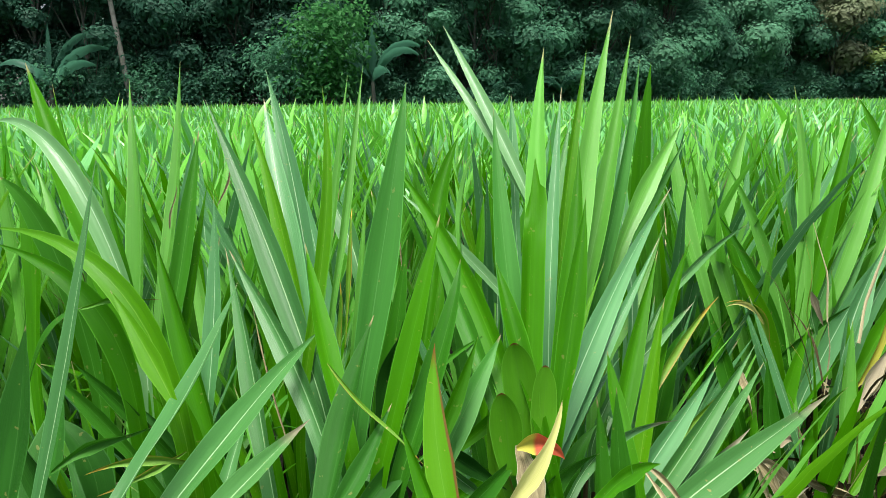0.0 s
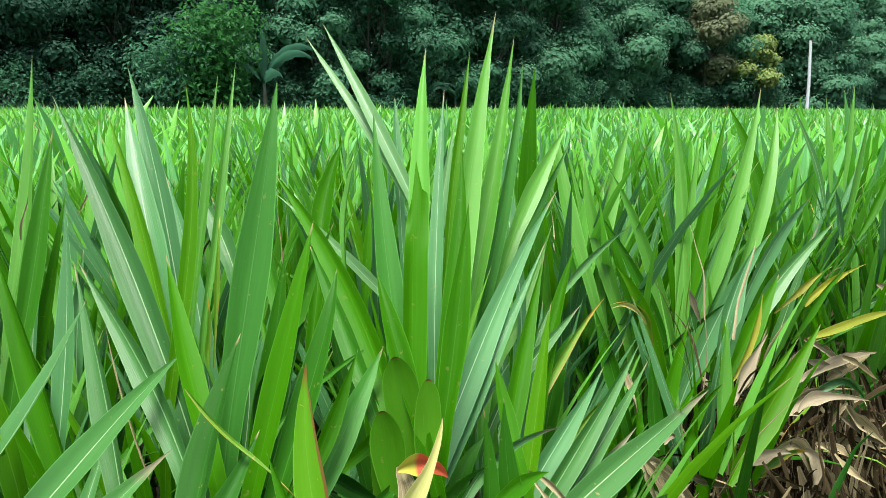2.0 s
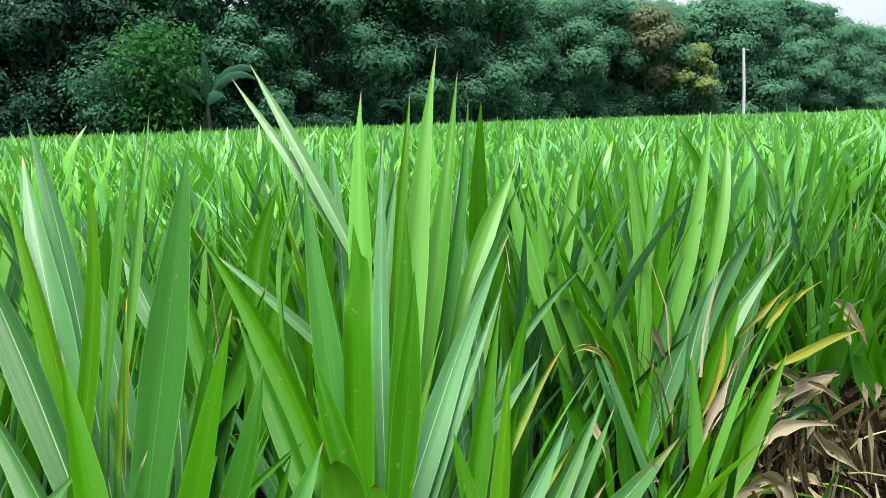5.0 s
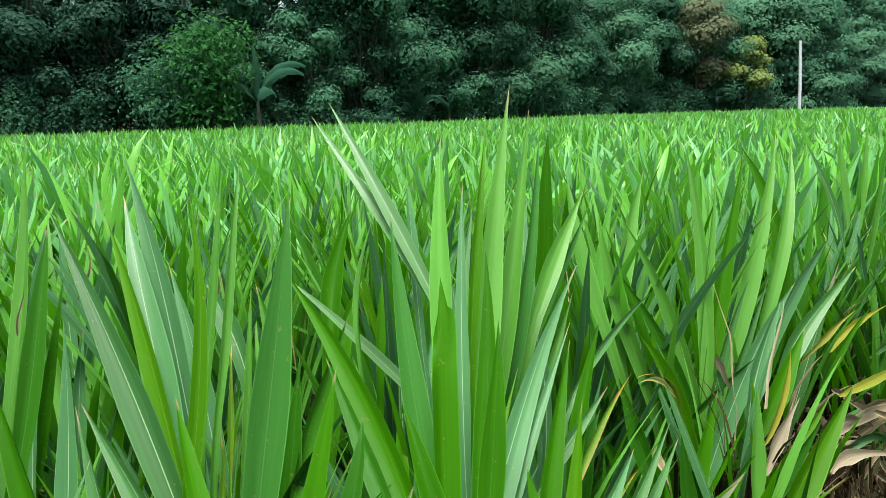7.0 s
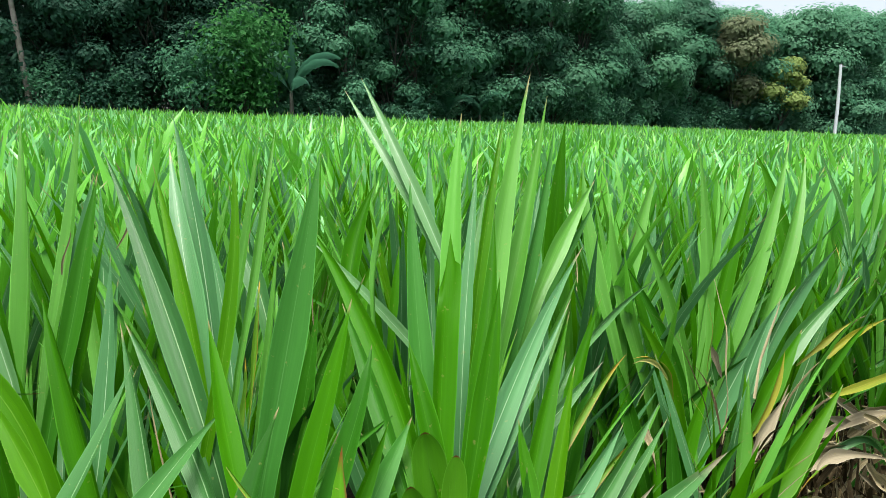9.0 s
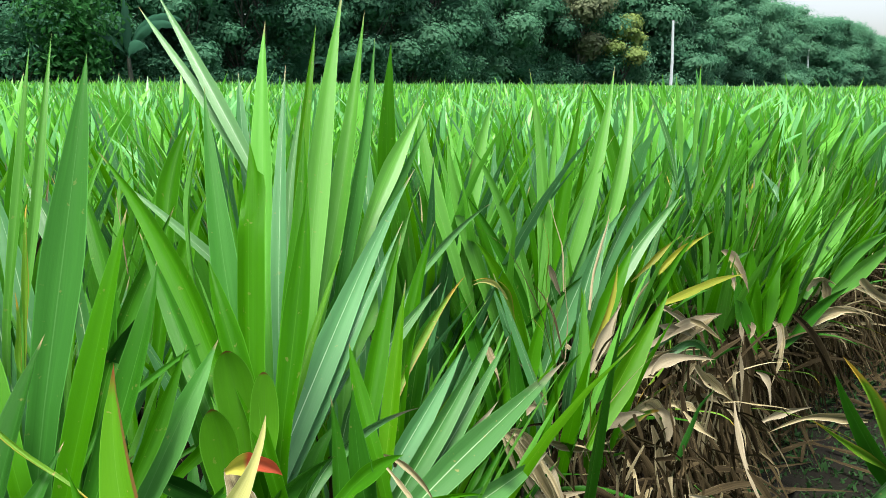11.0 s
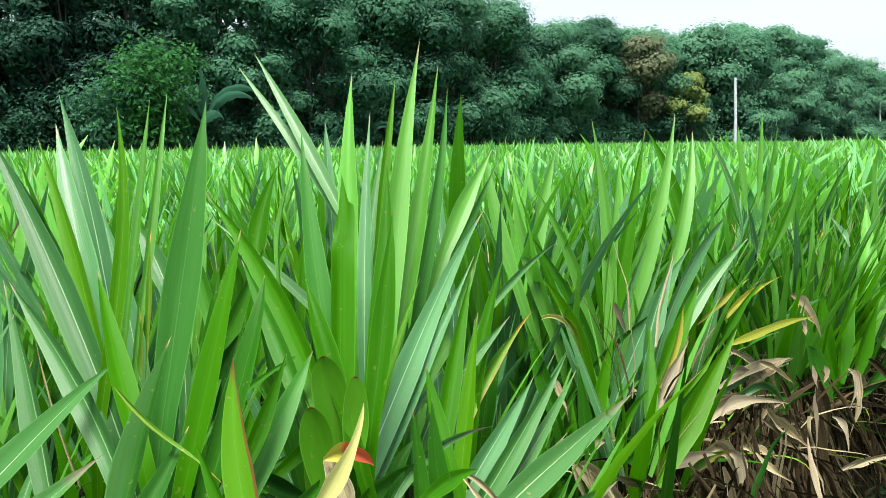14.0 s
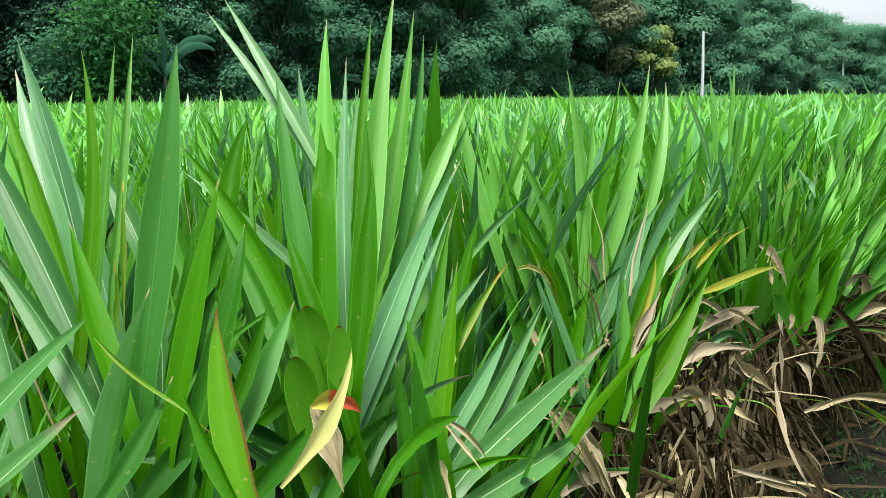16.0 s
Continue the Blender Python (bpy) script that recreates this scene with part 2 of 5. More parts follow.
# ---- building helpers ----
def mesh_from(name, verts, faces, uvs=None, mats=(), index=None, smooth=True):
    """A mesh from arrays: verts (n, 3), faces (m, 3 or 4), uvs per corner."""
    verts, faces = np.asarray(verts, np.float32), np.asarray(faces, np.int32)
    me = bpy.data.meshes.new(name)
    k = faces.shape[1]
    me.vertices.add(len(verts))
    me.vertices.foreach_set("co", verts.ravel())
    me.loops.add(faces.size)
    me.loops.foreach_set("vertex_index", faces.ravel())
    me.polygons.add(len(faces))
    me.polygons.foreach_set("loop_start", np.arange(0, faces.size, k, dtype=np.int32))
    me.polygons.foreach_set("loop_total", np.full(len(faces), k, np.int32))
    me.polygons.foreach_set("use_smooth", np.full(len(faces), smooth))
    if index is not None:
        me.polygons.foreach_set("material_index", np.asarray(index, np.int32))
    if uvs is not None:
        layer = me.uv_layers.new(name="UVMap")
        layer.data.foreach_set("uv", np.asarray(uvs, np.float32).ravel())
    for m in mats:
        me.materials.append(m)
    me.update(calc_edges=True)
    me.validate()
    return me


def part(name, me, parent, label=""):
    ob = new(name, me)
    ob.parent = parent
    return tagged(ob, label) if label else ob


def profile(s, belly=0.38, base=0.62):
    """Half-width of a strap leaf along its length."""
    rise = base + (1 - base) * np.clip(s / belly, 0, 1) ** 0.8
    fall = np.clip(1 - np.clip((s - belly) / (1 - belly), 0, 1) ** 1.25, 0, 1)
    return np.where(s < belly, rise, fall)


def blades(line, side, face, half, cols=3, fold=0.25):
    """Strap leaves. line (n, k, 3): the midribs; side, face (n, k, 3): across and out; half (n, k): half-widths.
    Returns verts, quads and uvs."""
    n, k, _ = line.shape
    across = np.linspace(-1, 1, cols)
    v = np.empty((n, k, cols, 3), np.float32)
    for c, a in enumerate(across):
        v[:, :, c] = line + side * (half * a)[..., None] + face * (half * fold * (abs(a) - 0.5))[..., None]
    idx = np.arange(n * k * cols).reshape(n, k, cols)
    q = np.stack([idx[:, :-1, :-1], idx[:, :-1, 1:], idx[:, 1:, 1:], idx[:, 1:, :-1]], -1).reshape(-1, 4)
    vv = np.linspace(0, 1, k)
    uu = (across + 1) / 2
    u = np.broadcast_to(uu, (n, k, cols))
    w = np.broadcast_to(vv[:, None], (n, k, cols))
    uv = np.stack([u, w], -1).reshape(-1, 2)[q.ravel()]
    return v.reshape(-1, 3), q, uv


def unit(a):
    return a / np.maximum(np.linalg.norm(a, axis=-1, keepdims=True), 1e-9)


def arc_lines(base, azim, length, lean, bend, k, twist):
    """Midribs that rise from base, leaning out along azim and bending over; with their sides and faces."""
    s = np.linspace(0, 1, k)
    ang = lean[:, None] + bend[:, None] * s[None] ** 1.7
    step = length[:, None] / (k - 1)
    r = np.concatenate([np.zeros((len(base), 1)), np.cumsum((np.sin(ang) * step)[:, :-1], 1)], 1)
    z = np.concatenate([np.zeros((len(base), 1)), np.cumsum((np.cos(ang) * step)[:, :-1], 1)], 1)
    ca, sa = np.cos(azim)[:, None], np.sin(azim)[:, None]
    line = np.stack([r * ca, r * sa, z], -1) + base[:, None]
    tang = np.stack([np.sin(ang) * ca, np.sin(ang) * sa, np.cos(ang)], -1)
    flat = np.stack([-sa + 0 * ang, ca + 0 * ang, 0 * ang], -1)
    out = np.cross(flat, tang)
    tw = (twist[:, None] * (0.4 + 0.6 * s[None]))[..., None]
    side = flat * np.cos(tw) + out * np.sin(tw)
    return line, side, np.cross(side, tang)


# ---- ground ----
EDGE = ((-60.0, -2.6), (-1.4, 0.35), (0.55, 0.70), (1.1, 1.38), (1.5, 1.92), (2.4, 2.56), (2.84, 2.78), (4.4, 3.45), (90.0, 54.0))


def edge_y(x):
    """The near edge of the crop; the track lies before it."""
    return np.interp(x, [p[0] for p in EDGE], [p[1] for p in EDGE])


def ground_z(x, y):
    z = 0.02 * np.sin(x * 2.1 + 0.6 * y) * np.cos(y * 1.7) + 0.012 * np.sin(x * 7.3) * np.sin(y * 6.1)
    return z - 0.05 * np.clip((edge_y(x) - 0.1 - y) / 0.15, 0, 1)


def build_ground():
    ax = np.concatenate([np.linspace(-400, -10, 14), np.linspace(-8, 10, 80), np.linspace(12, 400, 14)])
    ay = np.concatenate([np.linspace(-400, -8, 12), np.linspace(-6, 10, 70), np.linspace(12, 500, 14)])
    gx, gy = np.meshgrid(ax, ay, indexing="ij")
    gz = ground_z(gx, gy)
    idx = np.arange(gx.size).reshape(gx.shape)
    q = np.stack([idx[:-1, :-1], idx[1:, :-1], idx[1:, 1:], idx[:-1, 1:]], -1).reshape(-1, 4)
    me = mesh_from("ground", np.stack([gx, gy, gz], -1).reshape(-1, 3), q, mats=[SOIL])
    tagged(new("ground", me), "dark damp soil under the crop and track", "ground", kind="structure")


build_ground()


# ---- the crop, far part: uncounted strap leaves ----
def field_band(name, near, far, per_m2, k, cols, seed, top=1.42, wide=0.024, label="", start=-42, end=58, across=False):
    rng = np.random.default_rng(seed)
    r0, r1 = near, far
    a0, a1 = radians(start), radians(end)
    count = int(per_m2 * 0.5 * (a1 - a0) * (r1 * r1 - r0 * r0))
    r = np.sqrt(rng.uniform(r0 * r0, r1 * r1, count))
    a = rng.uniform(a0, a1, count)
    x, y = r * np.sin(a), r * np.cos(a)
    # tussocks: pull the leaves towards jittered centres
    cell = 0.42
    cx, cy = np.floor(x / cell), np.floor(y / cell)
    hx = np.sin(cx * 127.1 + cy * 311.7) * 43758.5453
    hy = np.sin(cx * 269.5 + cy * 183.3) * 43758.5453
    hx, hy = hx - np.floor(hx), hy - np.floor(hy)
    mx, my = (cx + 0.2 + 0.6 * hx) * cell, (cy + 0.2 + 0.6 * hy) * cell
    az = rng.uniform(0, 2 * np.pi, count)
    spread = rng.uniform(0.0, 0.09, count)
    x, y = mx + spread * np.cos(az), my + spread * np.sin(az)
    keep = (y > edge_y(x) + np.where((x > 1) & (x < 6.5), 0.75, 0.25)) & (y < wood_y(x) - 1.0)
    # the added light-blocking band stands behind the camera, out of view
    if across:
        keep = y < edge_y(x) - 1.25
    x, y, az, hx = x[keep], y[keep], az[keep], hx[keep]
    count = len(x)
    lift = 0.10 * np.sin(x * 0.9 + 1.3) * np.cos(y * 0.8) + 0.12 * (hx - 0.5)
    length = rng.uniform(0.55, 1.0, count)
    lean = np.abs(rng.normal(0.0, 0.27, count)) + 0.03
    bend = np.abs(rng.normal(0.22, 0.32, count))
    tip = top + lift - np.abs(rng.normal(0, 0.17, count)) + np.where(rng.random(count) < 0.05, rng.uniform(0.08, 0.24, count), 0)
    base_z = np.clip(tip - length * np.cos(lean + 0.4 * bend), 0.08, 0.85)
    base = np.stack([x, y, base_z], -1)
    line, side, face = arc_lines(base, az + rng.normal(0, 0.25, count), length, lean, bend, k, rng.normal(0, 0.7, count))
    s = np.linspace(0, 1, k)
    half = profile(s)[None] * (wide * rng.uniform(0.95, 1.55, count))[:, None]
    v, q, uv = blades(line, side, face, half, cols)
    per = (k - 1) * (cols - 1)
    mat = np.repeat((rng.random(count) < 0.42).astype(int), per)
    ob = new(name, mesh_from(name, v, q, uv, [FIELD, FIELD_PALE], mat))
    tagged(ob, label, "grass", kind="stuff")


WOOD = ((-60.0, 33.0), (-17.0, 38.0), (0.0, 42.0), (25.0, 60.0), (45.0, 66.0), (90.0, 92.0), (200.0, 150.0))


def wood_y(x):
    return np.interp(x, [p[0] for p in WOOD], [p[1] for p in WOOD])


field_band("crop_grass", 1.0, 9.0, 90, 5, 3, 14, start=-84, end=-43, label="green fodder grass along the field's near side")
# added out of view: keeps low skylight off the near tussocks' lower leaves
field_band("crop_grass", 1.0, 7.0, 80, 5, 3, 15, start=75, end=285, across=True, wide=0.034, label="unseen fodder grass added across the track to block low light")
field_band("crop_grass", 3.6, 9.0, 125, 6, 3, 11, wide=0.035, label="green broad-leaved fodder grass, dense upright blades")
field_band("crop_grass", 9.0, 20.0, 85, 5, 3, 12, wide=0.038, label="green fodder grass further into the field")
field_band("crop_grass", 20.0, 66.0, 26, 3, 2, 13, wide=0.054, label="green fodder grass running to the wood's edge")


# ---- the wood behind the field ----
def leaf_cloud(rng, centres, radii, count, size, flat=0.75, loose=0.36, stray=0.22, fold=0.4, fill=1.0):
    """Small folded leaves on and in rounded clumps."""
    pick = rng.choice(len(centres), count, p=radii**2 / (radii**2).sum())
    d = unit(rng.normal(size=(count, 3)))
    d[:, 2] = np.abs(d[:, 2]) * np.where(rng.random(count) < 0.75, 1, -1)
    c = centres[pick] + d * (radii[pick] * np.where(rng.random(count) < stray, rng.uniform(0.9, 1.1 + stray * 1.4, count), rng.uniform(0.5, 1.06, count)))[:, None] * (1, 1, flat)
    nrm = unit(d * 0.8 + rng.normal(size=(count, 3)) * loose + (0, 0, 0.25))
    t = unit(np.cross(nrm, rng.normal(size=(count, 3))))
    b = np.cross(nrm, t)
    # a fifth of the leaves fill the clumps' insides, so that no light falls straight through
    inner = rng.random(count) < 0.2
    c = np.where(inner[:, None], centres[pick] + (c - centres[pick]) * 0.72, c)
    size = size * np.where(inner, fill, 1.0)
    ln, wd = (size * rng.uniform(0.6, 1.4, count))[:, None], (size * rng.uniform(0.40, 0.75, count))[:, None]
    v = np.stack([c - t * ln, c - b * wd + nrm * wd * fold, c + t * ln - nrm * ln * 0.7 * fold, c + b * wd + nrm * wd * fold], 1).reshape(-1, 3)
    q = np.arange(4 * count).reshape(-1, 4)
    return v, q


def tube(points, radii, sides=7):
    """A tapering tube through points."""
    pts = np.asarray(points, float)
    tang = unit(np.gradient(pts, axis=0))
    ref = np.where(np.abs(tang[:, 2:3]) > 0.9, (1.0, 0, 0), (0, 0, 1.0))
    sx = unit(np.cross(tang, ref))
    sy = np.cross(tang, sx)
    a = np.linspace(0, 2 * np.pi, sides, endpoint=False)
    v = pts[:, None] + np.asarray(radii)[:, None, None] * (sx[:, None] * np.cos(a)[:, None] + sy[:, None] * np.sin(a)[:, None])
    idx = np.arange(len(pts) * sides).reshape(len(pts), sides)
    nxt = np.roll(idx, -1, 1)
    q = np.stack([idx[:-1], nxt[:-1], nxt[1:], idx[1:]], -1).reshape(-1, 4)
    return v.reshape(-1, 3), q


def join(pieces):
    vs, qs, at = [], [], 0
    for v, q in pieces:
        vs.append(v)
        qs.append(q + at)
        at += len(v)
    return np.concatenate(vs), np.concatenate(qs)


def tree(x, y, height, radius, crown_from, leaves, mat, seed, label, size=0.26, bark=None, lean=(0, 0), trunk=0.18, clumps=16, flat=0.75, name="tree", puff=1.0):
    rng = np.random.default_rng(seed)
    root = tagged(new(name), label, "tree", "trees at the wood's edge")
    root.location = (x, y, 0)
    s = np.linspace(0, 1, 7)
    stem = np.stack([lean[0] * s + 0.15 * np.sin(3 * s + seed), lean[1] * s + 0.12 * np.cos(4 * s + seed), s * height * 0.86 - 0.2], -1)
    pieces = [tube(stem, trunk * (1.05 - 0.8 * s))]
    centres, radii = [], []
    for _ in range(clumps):
        h = rng.uniform(crown_from, 1.0)
        at = np.array([np.interp(h * 0.9, s, stem[:, i]) for i in range(3)])
        belly = math.sin(math.pi * min(1.0, 0.18 + 0.82 * (h - crown_from) / (1.02 - crown_from)) ** 0.8)
        ang, out = rng.uniform(0, 2 * np.pi), radius * (0.25 + 0.75 * belly) * rng.uniform(0.35, 1.0)
        c = np.array([at[0] + out * math.cos(ang), at[1] + out * math.sin(ang), h * height])
        centres.append(c)
        radii.append(puff * radius * rng.uniform(0.28, 0.5))
        start = np.array([np.interp(max(0.15, h * 0.9 - 0.18), s, stem[:, i]) for i in range(3)])
        mid = (start + c) / 2 + (0, 0, -0.1 * out)
        pieces.append(tube([start, mid, c], (trunk * 0.38, trunk * 0.25, trunk * 0.07), 5))
    v, q = join(pieces)
    part("trunk", mesh_from("trunk", v, q, mats=[bark or BARK]), root)
    v, q = leaf_cloud(rng, np.array(centres), np.array(radii), leaves, size, flat, *((0.12, 0.20, 0.12, 2.0) if x < 6 else (0.05, 0.10, 0.08, 2.2)))
    part("crown", mesh_from("crown", v, q, mats=[mat], smooth=False), root)
    return root


def shrub(x, y, height, radius, leaves, mat, seed, label, size=0.2):
    rng = np.random.default_rng(seed)
    root = tagged(new("shrub"), label, "shrub", "undergrowth at the wood's edge")
    root.location = (x, y, 0)
    n = 9
    c = np.stack([rng.normal(0, radius * 0.5, n), rng.normal(0, radius * 0.4, n), rng.uniform(0.25, 0.85, n) * height], -1)
    pieces = [tube([(0, 0, -0.1), p * (0.5, 0.5, 0.6), p], (0.05, 0.035, 0.012), 5) for p in c]
    v, q = join(pieces)
    part("stem", mesh_from("stem", v, q, mats=[BARK]), root)
    v, q = leaf_cloud(rng, c, np.full(n, height * 0.26) * rng.uniform(0.7, 1.3, n), leaves, size, 0.9)
    part("foliage", mesh_from("foliage", v, q, mats=[mat], smooth=False), root)


def frond_plant(x, y, height, n, length, droop, wide, seed, label, name, mat=None):
    """A banana plant or palm: a stem and long arching fronds cut into leaflets."""
    rng = np.random.default_rng(seed)
    root = tagged(new(name), label, name.replace("_", " "), "undergrowth at the wood's edge")
    root.location = (x, y, 0)
    v, q = tube([(0, 0, -0.1), (0.05, 0, height * 0.5), (0, 0.05, height)], (0.14, 0.11, 0.07))
    part("stem", mesh_from("stem", v, q, mats=[BARK]), root)
    for i in range(n):
        az = 2 * np.pi * i / n + rng.normal(0, 0.25)
        lean, bend = np.array([rng.uniform(0.2, 0.6)]), np.array([droop * rng.uniform(0.8, 1.2)])
        k = 15
        line, side, face = arc_lines(np.array([[0, 0, height]]), np.array([az]), np.array([length * rng.uniform(0.8, 1.15)]), lean, bend, k, np.array([rng.normal(0, 0.3)]))
        s = np.linspace(0, 1, k)
        pieces = [tube(line[0], 0.03 * (1.1 - s), 5)]
        for j in range(2, k):
            for sign in (-1, 1):
                root_pt = line[0, j]
                w = wide * math.sin(math.pi * min(0.97, 0.12 + 0.85 * s[j]))
                tipv = root_pt + sign * side[0, j] * w + (line[0, j] - line[0, j - 1]) * 1.6 + np.array([0, 0, -0.25 * w])
                back = line[0, j - 1] + (line[0, j] - line[0, j - 1]) * 0.12
                pieces.append((np.array([back, tipv - (line[0, j] - line[0, j - 1]) * 0.45, tipv, root_pt]), np.array([[0, 1, 2, 3]])))
        vv, qq = join(pieces)
        part("frond", mesh_from("frond", vv, qq, mats=[mat or FROND], smooth=False), root)


def skyline(x, y):
    """How high the wood's top stands at a place."""
    q = (-1.0, -0.2, 0.0, 0.1, 0.25, 0.32, 0.38, 0.44, 0.54, 0.60, 0.73, 0.79, 0.84, 0.94, 1.02, 1.08, 1.16, 1.3)
    h = (0.32, 0.26, 0.23, 0.23, 0.236, 0.200, 0.186, 0.190, 0.174, 0.182, 0.190, 0.172, 0.140, 0.122, 0.110, 0.085, 0.112, 0.122)
    return 1.5 + y * float(np.interp(x / y, q, h))


def banana_plant(x, y, height, seed, sides):
    """A banana plant: a thick stem and broad paddle leaves, each given as azimuth, lean, droop and length."""
    rng = np.random.default_rng(seed)
    root = tagged(new("banana_plant"), "banana plant with broad arching torn leaves before the wood", "banana plant", "undergrowth at the wood's edge")
    root.location = (x, y, 0)
    v, q = tube([(0, 0, -0.1), (0.05, 0, height * 0.5), (0, 0.05, height)], (0.16, 0.13, 0.08), 9)
    part("stem", mesh_from("stem", v, q, mats=[BARK]), root)
    for az, lean, droop, length in sides:
        k = 22
        line, side, face = arc_lines(np.array([[0, 0, height - 0.1]]), np.array([radians(az)]), np.array([length]), np.array([lean]), np.array([droop]), k, np.array([0.9]))
        s = np.linspace(0, 1, k)
        half = np.sin(np.pi * np.clip((s - 0.12) / 0.88, 0.02, 0.98)) ** 0.6 * 0.27 * (1 - 0.22 * (np.arange(k) % 4 == 3)) * (s > 0.1) + 0.02
        v, q, uv = blades(line, side, face, half[None], 5, 0.35)
        part("leaf", mesh_from("leaf", v, q, uv, [FROND]), root)


def build_wood():
    rng = np.random.default_rng(5)
    # tall slender trees on the near, left part of the wood, light showing between the stems
    for i, x in enumerate(np.arange(-34, 6, 2.3)):
        y = wood_y(x) + rng.uniform(0.5, 3.0)
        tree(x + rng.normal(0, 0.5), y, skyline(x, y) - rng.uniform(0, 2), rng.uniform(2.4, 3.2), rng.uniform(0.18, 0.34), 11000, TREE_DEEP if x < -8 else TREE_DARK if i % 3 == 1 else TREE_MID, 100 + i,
             "tall slender dark-green tree at the field's far edge", size=0.115, trunk=rng.uniform(0.11, 0.18), lean=(rng.normal(0, 0.7), 0), clumps=18)
    # fuller trees towards the middle and right
    for i, x in enumerate(np.arange(6, 36, 3.2)):
        y = wood_y(x) + rng.uniform(1.0, 3.5)
        h = skyline(x, y) - 0.9 - rng.uniform(0, 1.2)
        tree(x, y, h, rng.uniform(3.2, 4.2), rng.uniform(0.10, 0.18), 26000, (TREE_MID, TREE_DARK, TREE_HAZE)[i % 3], 200 + i,
             "full-crowned green tree at the field's far edge", size=0.13, trunk=0.22, clumps=28, puff=1.25)
    for i, x in enumerate(np.arange(38, 124, 4.4)):
        y = wood_y(x) + rng.uniform(1.5, 5)
        h = skyline(x, y) - 1.2 - rng.uniform(0, 1.0)
        tree(x, y, h, rng.uniform(4.2, 5.4), 0.10, 20000, (TREE_HAZE, TREE_HAZE, TREE_MID)[i % 3], 300 + i,
             "broad green tree standing back from the field, haze in its crown colour", size=0.17, trunk=0.26, clumps=30, flat=0.55, puff=1.3)
    # the tree with browned leaves and its yellow neighbour
    tree(31.6, 61.5, 10.4, 2.6, 0.38, 7000, TREE_BROWN, 401, "tree with browning leaves among green ones", size=0.17, clumps=16, puff=1.4)
    tree(36.4, 61.6, 7.4, 1.8, 0.42, 4000, TREE_GOLD, 402, "small tree with yellow-green new leaves", size=0.16, clumps=12, puff=1.5)
    # the pale stem in front of the wood
    tree(-17.6, 38.2, 19.0, 2.0, 0.72, 2000, TREE_DARK, 403, "tree with a slim pale mottled stem", bark=PALE_BARK, trunk=0.17, lean=(-1.6, 0), clumps=8)
    # second row, closing the wood
    for i, x in enumerate(np.concatenate([np.arange(-52, 20, 3.6), np.arange(20, 84, 5.5), np.arange(100, 130, 6.0)])):
        y = wood_y(x) + rng.uniform(8, 13)
        h = skyline(x, y) - 1.4
        # crown colour pales to the right, where more haze is painted in
        tree(x, y, h - rng.uniform(0, 1.5), rng.uniform(4, 5) if x > -9 else rng.uniform(3, 4), 0.08 if x > -9 else 0.30, 5200 if x > -9 else 3000, TREE_DEEP if x < -8 else TREE_DARK if x < 12 else TREE_MID if x < 40 else TREE_HAZE, 500 + i,
             "dark tree deep in the wood", size=0.30, trunk=0.25, clumps=26)
    # undergrowth
    for i, x in enumerate(np.arange(-36, 88, 1.75)):
        y = wood_y(x) + rng.uniform(-0.6, 1.2)
        shrub(x + rng.normal(0, 0.4), y, rng.uniform(2.2, 4.6), rng.uniform(1.2, 1.9), 1700, (TREE_DARK, TREE_MID, TREE_DARK, TREE_HAZE)[i % 4] if x > 12 else (TREE_DEEP if x < -8 else TREE_DARK, TREE_DARK, TREE_MID)[i % 3], 700 + i,
              "dense green shrub under the trees", size=0.11 if x < 20 else 0.15)
        if x < 20 and (i % 2 if x > -9 else i % 4 != 2):
            shrub(x, y + 4.5, rng.uniform(4.5, 6.5), 2.2, 1500, TREE_DARK, 1700 + i, "dark shrub deeper in the wood", size=0.2)
    banana_plant(-4.4, 37.4, 2.6, 801, ((2, 0.30, 1.9, 3.6), (-18, 0.45, 1.9, 3.4), (95, 0.05, 0.3, 2.8), (185, 0.5, 1.9, 2.8), (-60, 0.9, 1.6, 2.6)))
    banana_plant(-20.8, 36.2, 2.5, 802, ((0, 0.6, 1.3, 4.0), (-20, 0.9, 1.1, 3.6), (95, 0.05, 0.3, 3.2), (180, 0.6, 1.6, 3.0), (-70, 0.9, 1.6, 3.0), (30, 0.3, 1.0, 3.6)))
    shrub(-6.6, 37.4, 6.2, 1.5, 2600, TREE_FRESH, 803, "tall shrub with fresh green leaves", size=0.17)
    shrub(-9.2, 37.6, 4.8, 1.4, 2600, TREE_MID, 804, "leafy green shrub before the trees", size=0.13)
    tree(20.4, 59.6, 10.6, 1.1, 0.78, 1500, TREE_GOLD, 404, "slender tree with a yellowing top", size=0.16, clumps=6, trunk=0.1)
    for i, (x, y) in enumerate(((2.4, 43.0), (4.3, 44.4), (6.6, 45.6), (26.0, 59.5), (30.0, 60.8), (33.5, 61.2), (24.0, 58.0))):
        frond_plant(x, y, 1.4 + 0.2 * (i % 3), 11, 2.3, 2.0, 0.35, 810 + i, "drooping palm in the undergrowth", "palm")


build_wood()


